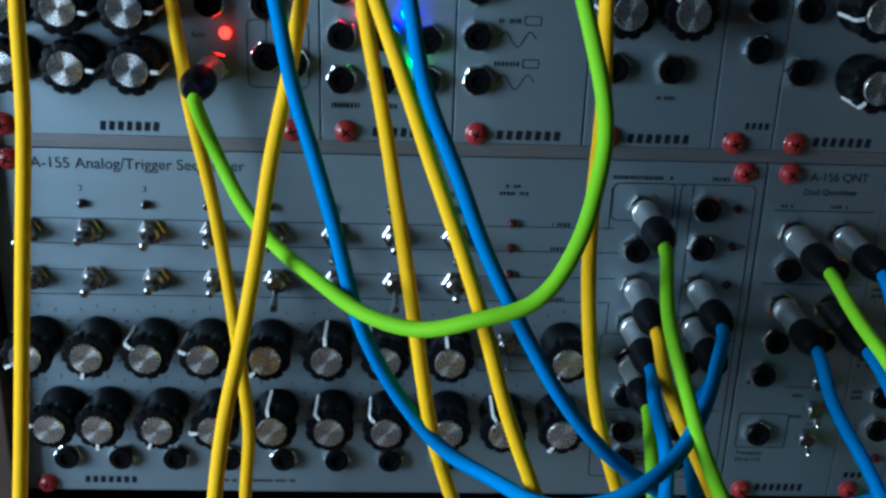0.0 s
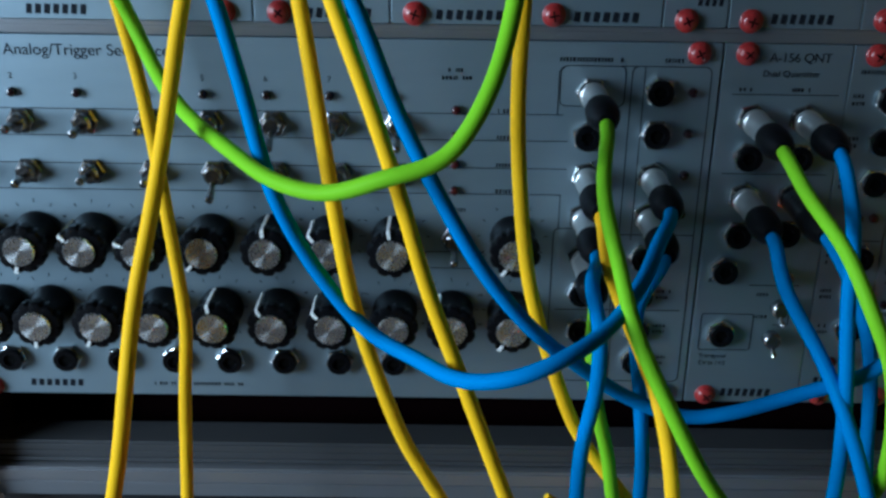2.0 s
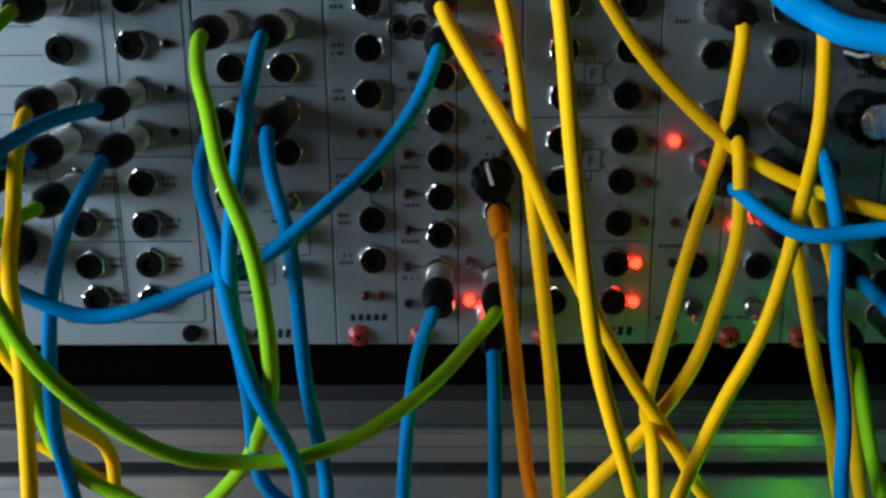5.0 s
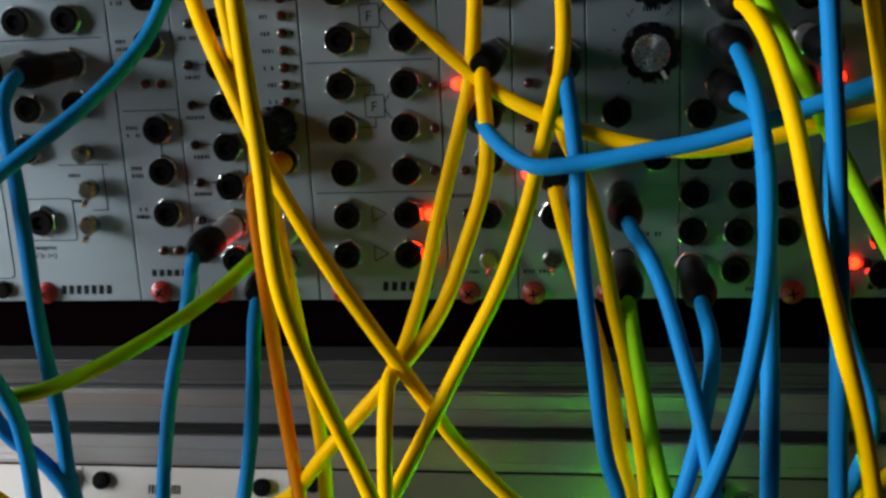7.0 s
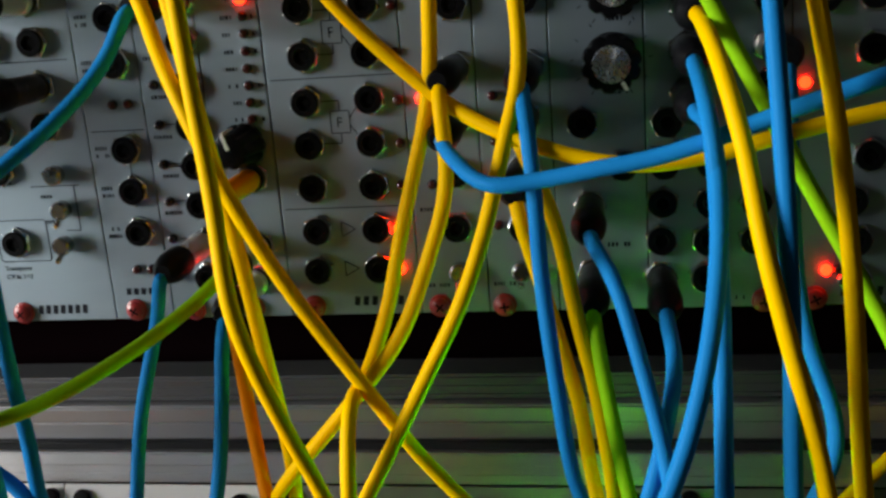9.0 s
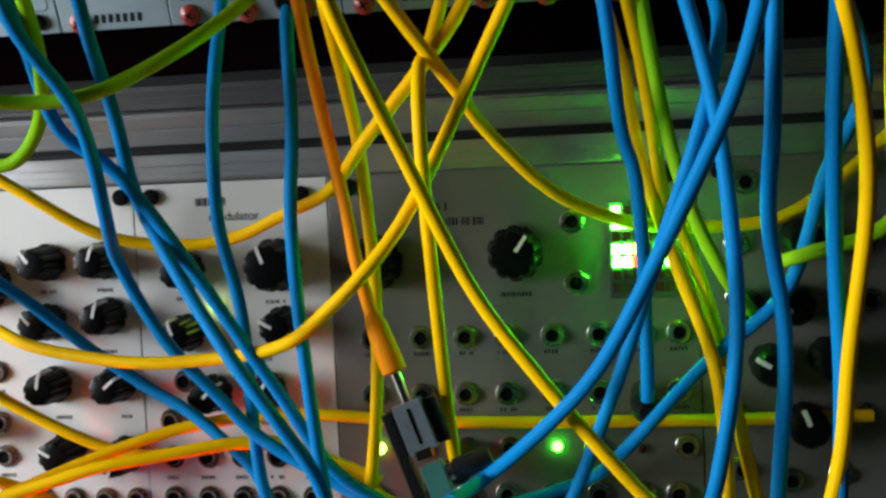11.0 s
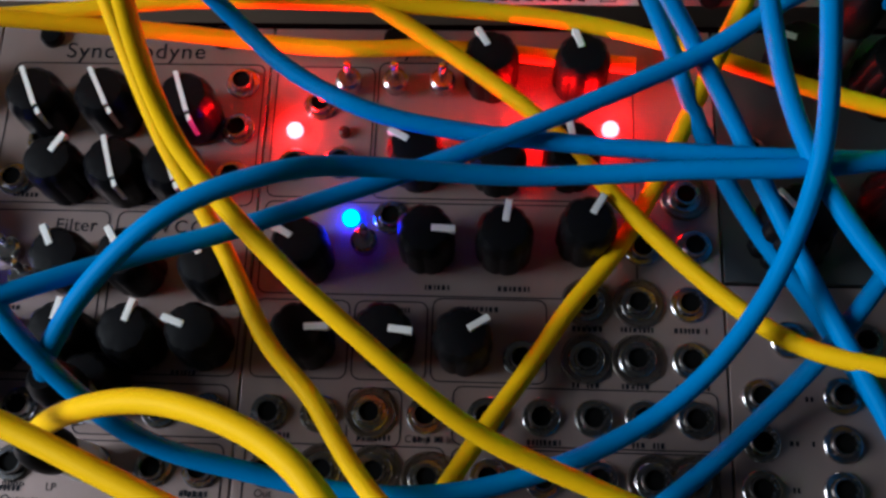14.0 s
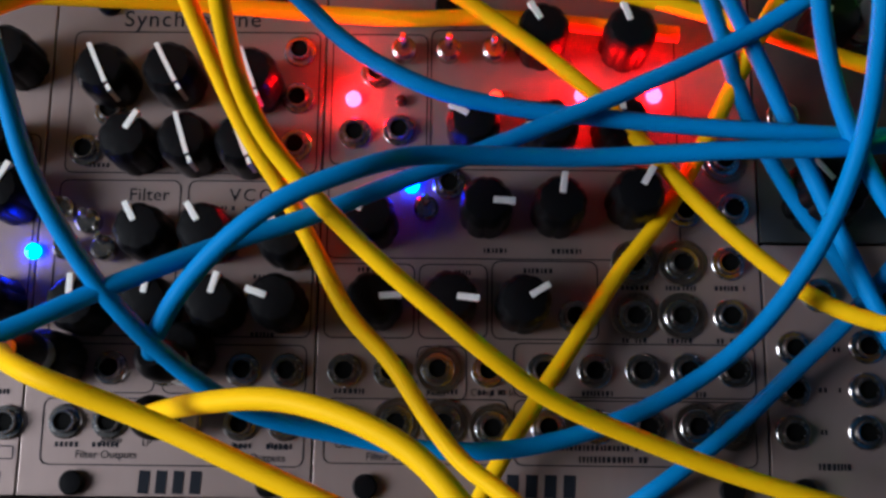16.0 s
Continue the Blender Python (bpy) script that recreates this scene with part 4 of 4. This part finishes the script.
cable("yellow", None, None,
      [(33, -33, 541), (31, -42, 481), (31, -46, 452), (29, -53, 415), (27, -59, 381), (25, -67, 343), (22, -78, 295)])
cable("yellow", None, None,
      [(60, -11, 538), (65, -12, 478), (67, -12, 461), (69, -12, 444), (74, -14, 421), (78, -17, 396), (82, -22, 368), (85, -26, 341), (83, -27, 318), (83, -36, 283), (81, -64, 167)])
cable("yellow", None, None,
      [(120, -41, 542), (107, -50, 484), (104, -53, 467), (99, -58, 444), (96, -65, 423), (92, -74, 399), (87, -82, 375), (84, -94, 343), (81, -96, 327), (58, -116, 211)])
cable("blue", None, (UPPER, 235, 84.6),
      [(88, -45, 544), (101, -56, 485), (105, -60, 465), (111, -64, 446), (117, -70, 427), (123, -72, 403), (133, -70, 381), (147, -73, 364), (160, -82, 361), (172, -97, 363), (185, -104, 368), (197, -101, 372), (209, -89, 374), (220, -72, 379), (227, -56, 384), (235, -36, 385)])
cable("yellow", None, None,
      [(113, -38, 542), (123, -51, 483), (128, -56, 459), (132, -61, 437), (137, -69, 408), (141, -72, 383), (144, -70, 366), (150, -70, 346), (157, -72, 328), (167, -74, 311), (224, -81, 206)])
cable("yellow", None, None,
      [(108, -48, 540), (127, -64, 486), (134, -70, 468), (141, -75, 449), (149, -80, 428), (156, -83, 407), (163, -84, 382), (174, -88, 353), (184, -90, 325), (226, -101, 213)])
cable("blue", None, (UPPER, 331, 101),
      [(123, -51, 544), (135, -66, 487), (139, -73, 467), (148, -78, 446), (155, -80, 428), (164, -82, 410), (177, -83, 387), (191, -79, 368), (206, -70, 352), (221, -64, 339), (240, -65, 333), (270, -68, 344), (287, -70, 352), (299, -64, 361), (314, -54, 373), (325, -42, 387), (331, -36, 401)])
cable("green", (UPPER, 74.4, 156.4), None,
      [(74, -36, 456), (79, -30, 438), (89, -42, 424), (100, -55, 417), (111, -68, 414), (124, -81, 410), (139, -91, 410), (153, -97, 416), (167, -97, 421), (176, -94, 434), (181, -87, 448), (183, -81, 462), (178, -70, 486), (165, -54, 532)])
cable("yellow", None, None,
      [(186, -45, 549), (186, -52, 486), (187, -55, 460), (186, -57, 431), (187, -57, 407), (191, -61, 373), (200, -61, 344), (208, -58, 323), (222, -59, 303), (232, -40, 277), (216, -91, 200), (215, -96, 178), (216, -99, 157), (223, -110, 138), (230, -120, 125), (238, -129, 116), (246, -140, 107), (254, -153, 100), (264, -163, 96), (272, -175, 93), (280, -186, 93), (289, -195, 96), (301, -207, 96)])
cable("green", (UPPER, 213.5, 112.5), (UPPER, 347.3, 24),
      [(214, -36, 412), (210, -59, 400), (213, -76, 385), (216, -88, 373), (225, -96, 355), (236, -99, 335), (248, -95, 319), (264, -89, 305), (280, -81, 299), (297, -77, 299), (313, -71, 304), (329, -57, 311), (340, -42, 318), (347, -36, 324)])
cable("yellow", (UPPER, 213.6, 84.5), None,
      [(214, -36, 384), (215, -47, 373), (220, -64, 361), (225, -82, 350), (230, -92, 323), (234, -132, 182), (234, -131, 150), (240, -137, 137), (260, -153, 123), (274, -162, 115), (287, -170, 108), (300, -176, 101), (318, -181, 95), (335, -186, 91), (356, -192, 89), (472, -222, 82)])
cable("blue", (UPPER, 213.6, 70.5), None,
      [(214, -36, 370), (208, -64, 374), (209, -77, 367), (208, -85, 355), (205, -80, 324), (209, -102, 203), (211, -87, 182), (225, -86, 156), (240, -88, 139), (253, -98, 132), (272, -107, 127), (291, -111, 125), (310, -113, 124), (334, -116, 124), (359, -119, 125), (391, -122, 127), (459, -126, 135), (579, -136, 151)])
cable("blue", (UPPER, 235, 70.8), None,
      [(235, -36, 371), (226, -40, 356), (225, -57, 340), (226, -67, 321), (226, -69, 302), (227, -66, 285), (231, -66, 258), (235, -62, 241), (246, -56, 224), (262, -54, 204), (284, -57, 187), (296, -61, 182), (312, -69, 173), (322, -75, 166), (330, -83, 152), (340, -92, 134), (348, -104, 118), (360, -120, 104), (372, -135, 95), (436, -212, 28)])
cable("green", (UPPER, 265.3, 104.6), (UPPER, 214.2, 56),
      [(265, -36, 405), (268, -52, 397), (274, -68, 388), (279, -80, 375), (286, -84, 358), (289, -84, 328), (286, -78, 311), (273, -66, 286), (258, -65, 274), (226, -63, 288), (220, -61, 300), (217, -62, 317), (212, -63, 336), (210, -60, 353), (214, -36, 356)])
cable("blue", (UPPER, 281.8, 78.2), None,
      [(282, -36, 378), (285, -50, 370), (291, -58, 351), (294, -63, 313), (299, -68, 289), (299, -68, 274), (299, -66, 262), (314, -82, 243), (332, -101, 227), (347, -110, 208), (355, -112, 193), (361, -118, 171), (365, -125, 147), (366, -128, 134), (362, -138, 122), (355, -148, 110), (344, -158, 99), (330, -166, 91), (311, -174, 87), (292, -179, 86), (272, -180, 87), (253, -179, 92), (236, -178, 98), (224, -175, 107), (207, -165, 123), (194, -150, 142), (190, -140, 153), (180, -109, 191)], dark=True)
cable("yellow", (UPPER, 331, 112.5), None,
      [(331, -36, 412), (336, -38, 402), (344, -49, 389), (353, -58, 374), (363, -60, 351), (374, -59, 329), (385, -56, 309), (399, -55, 287), (405, -51, 275), (424, -48, 252), (445, -41, 238), (464, -33, 231), (483, -29, 229), (499, -28, 231), (517, -23, 242), (544, -12, 264), (579, -3, 297)])
cable("yellow", None, None,
      [(324, -58, 492), (341, -52, 434), (348, -52, 413), (354, -53, 375), (358, -50, 344), (362, -49, 309), (365, -45, 272), (366, -49, 248), (367, -58, 218), (362, -80, 163), (349, -94, 130), (336, -113, 108), (328, -124, 100), (318, -135, 94), (308, -149, 87), (299, -162, 83), (288, -178, 75), (264, -219, 54)])
cable("yellow", None, None,
      [(338, -70, 495), (353, -71, 439), (359, -73, 422), (363, -77, 384), (366, -80, 357), (369, -86, 333), (373, -86, 317), (379, -83, 297), (384, -79, 280), (402, -88, 239), (417, -97, 220), (437, -107, 197), (457, -116, 178), (487, -124, 165), (532, -137, 147)])
cable("yellow", None, None,
      [(341, -32, 467), (374, -33, 417), (387, -31, 398), (401, -31, 383), (416, -33, 370), (435, -41, 361), (461, -45, 354), (480, -46, 355), (499, -48, 360), (520, -50, 365), (569, -54, 373)])
cable("blue", (UPPER, 413.2, 61), None,
      [(413, -36, 361), (427, -53, 352), (441, -55, 353), (456, -58, 356), (472, -60, 359), (503, -64, 370), (552, -71, 387)], dark=True)
cable("yellow", (UPPER, 413.8, 108), (MIDDLE, 391, 31.8),
      [(414, -36, 408), (411, -31, 374), (405, -32, 351), (400, -34, 333), (396, -36, 316), (390, -44, 298), (389, -67, 295), (391, -85, 171)], dark=True)
cable("yellow", (UPPER, 413.9, 76.1), None,
      [(414, -36, 376), (415, -38, 349), (409, -44, 329), (401, -49, 310), (386, -54, 292), (368, -54, 272), (354, -46, 254), (335, -37, 243), (314, -34, 233), (290, -35, 232), (267, -36, 238), (245, -34, 252), (203, -30, 279)], dark=True)
cable("yellow", (UPPER, 434.8, 108), None,
      [(435, -36, 408), (436, -36, 379), (431, -42, 359), (426, -47, 340), (419, -52, 321), (409, -54, 302), (383, -76, 257), (369, -84, 242), (357, -85, 231), (343, -82, 219), (318, -76, 211), (290, -73, 208), (265, -67, 208), (245, -61, 209), (229, -53, 212), (184, -33, 219)], dark=True)
cable("blue", (UPPER, 435.5, 75.1), (MIDDLE, 451.6, 51),
      [(436, -36, 375), (439, -49, 353), (440, -51, 326), (443, -57, 300), (446, -53, 271), (450, -55, 258), (452, -77, 189)], dark=True)
cable("yellow", (UPPER, 433.8, 61), None,
      [(434, -36, 361), (443, -37, 339), (448, -38, 311), (452, -38, 292), (456, -43, 266), (458, -49, 251), (468, -61, 228), (475, -75, 202), (479, -88, 183), (483, -103, 163), (483, -121, 144), (483, -136, 128), (481, -157, 106)], dark=True)
cable("yellow", (UPPER, 432.2, 45), None,
      [(432, -36, 345), (443, -33, 302), (448, -36, 283), (450, -39, 268), (454, -48, 252), (463, -64, 227), (471, -78, 207), (473, -93, 184), (471, -111, 163), (466, -125, 141), (462, -137, 123), (456, -154, 99)], dark=True)
cable("green", (UPPER, 452.3, 12.2), (MIDDLE, 484, 82),
      [(452, -36, 312), (457, -44, 282), (462, -54, 259), (468, -62, 243), (476, -68, 228), (484, -66, 216)], dark=True)
cable("blue", (UPPER, 451.9, 33.2), (LOWER, 395.2, 43.2),
      [(452, -36, 333), (459, -52, 324), (465, -64, 305), (470, -74, 284), (473, -87, 258), (474, -99, 230), (469, -114, 203), (461, -128, 184), (395, -159, 116)], dark=True)
cable("blue", (UPPER, 472.3, 10.4), None,
      [(472, -36, 310), (473, -57, 303), (468, -71, 285), (461, -76, 263), (452, -82, 238), (445, -88, 217), (436, -94, 193), (426, -102, 171), (412, -108, 148), (375, -145, 100), (359, -156, 84), (347, -166, 79), (327, -180, 72), (290, -193, 36)], dark=True)
cable("blue", (UPPER, 480.2, 78), (LOWER, 472, 30),
      [(480, -36, 378), (481, -62, 369), (482, -70, 356), (482, -80, 332), (481, -97, 288), (482, -91, 258), (487, -97, 227), (484, -113, 186), (472, -171, 110)], dark=True)
cable("yellow", (UPPER, 480.6, 89.6), (LOWER, 456, 30),
      [(481, -36, 390), (483, -68, 381), (487, -79, 364), (490, -88, 344), (496, -92, 319), (502, -92, 295), (505, -97, 268), (501, -107, 229), (497, -120, 191), (456, -171, 110)], dark=True)
cable("blue", None, (LOWER, 488, 30),
      [(490, -65, 451), (493, -77, 392), (495, -83, 357), (496, -89, 321), (496, -94, 287), (498, -99, 247), (500, -109, 212), (488, -171, 110)])
cable("yellow", None, None,
      [(493, -65, 451), (503, -72, 391), (507, -74, 367), (511, -77, 329), (513, -85, 280), (518, -95, 239), (533, -126, 125)])
cable("green", None, None,
      [(477, -46, 405), (504, -52, 351), (517, -54, 326), (526, -59, 307), (530, -66, 290), (524, -77, 264), (513, -83, 251), (497, -82, 245), (486, -76, 238)])
cable("orange", (UPPER, 348, 46), None,
      [(348, -36, 346), (351, -41, 321), (354, -45, 292), (356, -47, 274), (361, -56, 252), (365, -69, 240), (369, -75, 225)])
cable("blue", (UPPER, 329.2, 25.6), None,
      [(329, -36, 326), (323, -30, 309), (320, -40, 289), (319, -46, 275), (318, -54, 248), (322, -58, 217), (327, -84, 164), (338, -93, 147), (350, -104, 130), (357, -115, 120), (363, -128, 113), (370, -143, 105), (376, -158, 100), (383, -178, 94), (401, -223, 80)])
cable("blue", (UPPER, 345.5, 12.5), None,
      [(346, -36, 312), (346, -51, 274), (345, -64, 252), (350, -90, 200), (354, -102, 161), (360, -115, 140), (367, -129, 128), (376, -143, 120), (386, -157, 116), (400, -167, 116), (480, -252, 82)])
cable("yellow", None, None,
      [(141, -105, 190), (196, -85, 174), (223, -76, 165), (242, -74, 155), (260, -75, 143), (276, -79, 134), (297, -91, 126), (313, -103, 120), (333, -121, 108), (346, -134, 103), (363, -149, 100), (381, -158, 103), (400, -163, 107), (418, -161, 116), (470, -169, 123)])
cable("yellow", None, None,
      [(129, -92, 138), (189, -85, 137), (226, -81, 139), (262, -78, 137), (289, -77, 135), (318, -79, 133), (342, -84, 130), (366, -90, 125), (389, -97, 122), (409, -103, 122), (441, -112, 127), (464, -123, 125), (507, -146, 124)])
cable("yellow", None, None,
      [(130, -97, 148), (187, -88, 138), (221, -82, 131), (252, -77, 124), (269, -78, 124), (285, -77, 124), (334, -81, 122)])
cable("yellow", None, None,
      [(174, -165, 184), (212, -119, 171), (227, -98, 166), (248, -81, 167), (268, -72, 171), (291, -64, 175), (314, -58, 176), (345, -53, 173), (372, -53, 170), (409, -53, 169), (445, -53, 169), (476, -53, 169), (525, -53, 170)])
cable("yellow", None, None,
      [(142, -110, 157), (201, -100, 164), (226, -96, 167), (252, -91, 172), (273, -87, 177), (295, -82, 178), (317, -77, 179), (336, -74, 175), (351, -75, 169), (365, -78, 164)])
cable("yellow", (LOWER, 213, 17.8), None,
      [(213, -182, 104), (232, -193, 129), (250, -198, 139), (271, -209, 143), (284, -223, 140), (319, -254, 127)])
cable("yellow", (LOWER, 182, 32.2), None,
      [(182, -169, 111), (200, -190, 135), (222, -197, 131), (248, -208, 128), (293, -226, 122)])
cable("blue", (LOWER, 213.4, 30.4), None,
      [(213, -171, 110), (223, -162, 124), (241, -153, 138), (260, -144, 140), (271, -136, 135), (303, -129, 127), (320, -127, 126), (342, -127, 128), (367, -127, 129), (400, -123, 131), (460, -137, 140), (510, -141, 146), (585, -147, 154)])
cable("blue", (LOWER, 381, 119), None,
      [(381, -92, 150), (421, -97, 133), (440, -96, 132), (462, -91, 135), (509, -81, 145)])
cable("blue", (UPPER, 503.2, 77.7), None,
      [(503, -36, 378), (504, -51, 315), (512, -62, 286), (502, -64, 261), (492, -72, 227), (470, -74, 206), (444, -83, 179), (429, -61, 149), (367, -92, 150), (349, -99, 140), (326, -109, 134), (293, -121, 126), (265, -133, 123), (245, -144, 123), (231, -150, 123), (215, -159, 124), (201, -167, 124), (188, -175, 124), (135, -203, 129)])
cable("blue", None, None,
      [(408, -120, 135), (413, -136, 118), (418, -148, 104), (419, -161, 97), (427, -200, 66)])
cable("blue", (UPPER, 282, 104.6), None,
      [(282, -36, 405), (281, -55, 389), (279, -64, 371), (278, -76, 347), (281, -74, 313), (282, -70, 286), (296, -69, 273), (332, -81, 213), (340, -84, 200), (353, -87, 175), (369, -87, 161), (393, -95, 147), (436, -111, 126)])
cable("blue", (UPPER, 265.6, 78.2), None,
      [(266, -36, 378), (266, -51, 368), (273, -66, 355), (278, -79, 342), (285, -86, 321), (294, -80, 296), (292, -75, 259), (286, -63, 240), (298, -68, 213), (316, -73, 192), (326, -77, 182), (348, -83, 170), (369, -89, 160), (389, -95, 149), (432, -108, 128)])
cable("blue", (UPPER, 480.3, 65.2), None,
      [(480, -36, 365), (482, -62, 364), (482, -78, 345), (478, -93, 321), (471, -101, 298), (460, -106, 274), (451, -107, 254), (436, -109, 224), (415, -106, 198), (402, -100, 182), (397, -135, 202)], dark=True)
cable("yellow", None, None,
      [(182, -68, 239), (213, -63, 204), (229, -60, 187), (247, -61, 175), (270, -64, 166), (292, -69, 169), (312, -71, 174), (331, -72, 176), (347, -75, 170), (362, -80, 162), (389, -90, 149)])
cable("blue", None, None,
      [(374, -128, 443), (378, -159, 428), (381, -172, 423), (383, -176, 420), (386, -178, 418), (389, -181, 416), (394, -184, 415), (401, -187, 414), (409, -187, 417), (421, -182, 424), (436, -173, 434)])

# ---- the open adapter that hangs in the cables ----
A0, A1 = Vector((0.3768, -0.0850, 0.2075)), Vector((0.3986, -0.1130, 0.1574))
down = (A1 - A0).normalized()
across = down.cross(Vector((0, -0.75, 0.6))).normalized()
across = across if across.x > 0 else -across
front = across.cross(down).normalized()
front = front if front.y < 0 else -front
hang = Matrix((across, down, front)).transposed().to_4x4()
hang.translation = A0
adapter = new("cable_adapter")
adapter.matrix_world = hang
tagged(adapter, "open black and slate jack adapter hanging between cables", "adapter")


def along(x0, x1, y0, y1, z0, z1, r=0.4):
    return bevelled(x0 * mm, x1 * mm, y0 * mm, y1 * mm, z0 * mm, z1 * mm, r * mm)


part("bar", along(-8.6, -5.4, 8, 57, -5, 3), M["plug_black"], adapter, "long black plastic bar", None, False)
for y in (7.0, 41.5):
    body = part("socket_body", along(-4.6, 4.4, y, y + 15.5, -4, 4), M["adapter"], adapter, "slate grey socket body", None, False)
    part("slot", box(bmesh.new(), -0.5 * mm, 0.5 * mm, (y + 2) * mm, (y + 13) * mm, 3.6 * mm, 4.15 * mm), M["hole"], body, "", None, False)
    part("flange", along(4.6, 8.6, y + 1, y + 15, -4.5, 2), M["plug_black"], body, "black flange", None, False)
    part("flange", along(-5.3, -4.7, y, y + 15, -4.5, 3), M["plug_black"], body, "black flange", None, False)
part("contact", along(-3.0, 2.0, 21.5, 24.5, 0, 4.4), M["chrome"], adapter, "bright metal contact", None, False)
board = part("circuit_board", along(-3.5, 3.4, 26.5, 38.0, -2, 2.6), M["teal"], adapter, "teal circuit board", None, False)
part("contact", along(-2.0, 2.8, 37.4, 38.8, 1, 3.2, 0.2), M["chrome"], board, "", None, False)
turned = pose(3.6 * mm, 31.0 * mm, 1.0 * mm, 0, 90, 0)
side_plug = part("side_jack", lathe([(2.4 * mm, 0), (2.4 * mm, 2.5 * mm), (3.4 * mm, 2.6 * mm), (3.4 * mm, 13.0 * mm), (2.8 * mm, 14.0 * mm)], 18), M["plug_black"], adapter, "black side jack", turned)
part("ring", lathe([(2.7 * mm, 0.4 * mm), (2.7 * mm, 2.2 * mm)], 18), M["chrome"], side_plug)
for y0, y1 in ((-3.0, 7.2), (56.8, 69.0)):
    part("tip", lathe([(1.75 * mm, y0 * mm), (1.75 * mm, y1 * mm)], 14), M["chrome"], adapter, "bare metal plug tip", pose(0, 0, 0, -90, 0, 0))
part("boot", lathe([(2.3 * mm, -22 * mm), (3.4 * mm, -18 * mm), (3.9 * mm, -10 * mm), (3.9 * mm, -3 * mm), (3.0 * mm, -2.4 * mm)], 20), M["orange"], adapter, "orange moulded boot", pose(0, 0, 0, -90, 0, 0))
part("barrel", lathe([(3.6 * mm, 68 * mm), (4.7 * mm, 68.6 * mm), (4.7 * mm, 81 * mm), (4.2 * mm, 81.6 * mm)], 24), M["satin"], adapter, "silver plug barrel", pose(0, 0, 0, -90, 0, 0))
part("boot", lathe([(4.4 * mm, 81 * mm), (4.8 * mm, 82 * mm), (4.6 * mm, 88 * mm), (2.6 * mm, 95 * mm)], 22), M["rubber"], adapter, "black rubber boot", pose(0, 0, 0, -90, 0, 0))
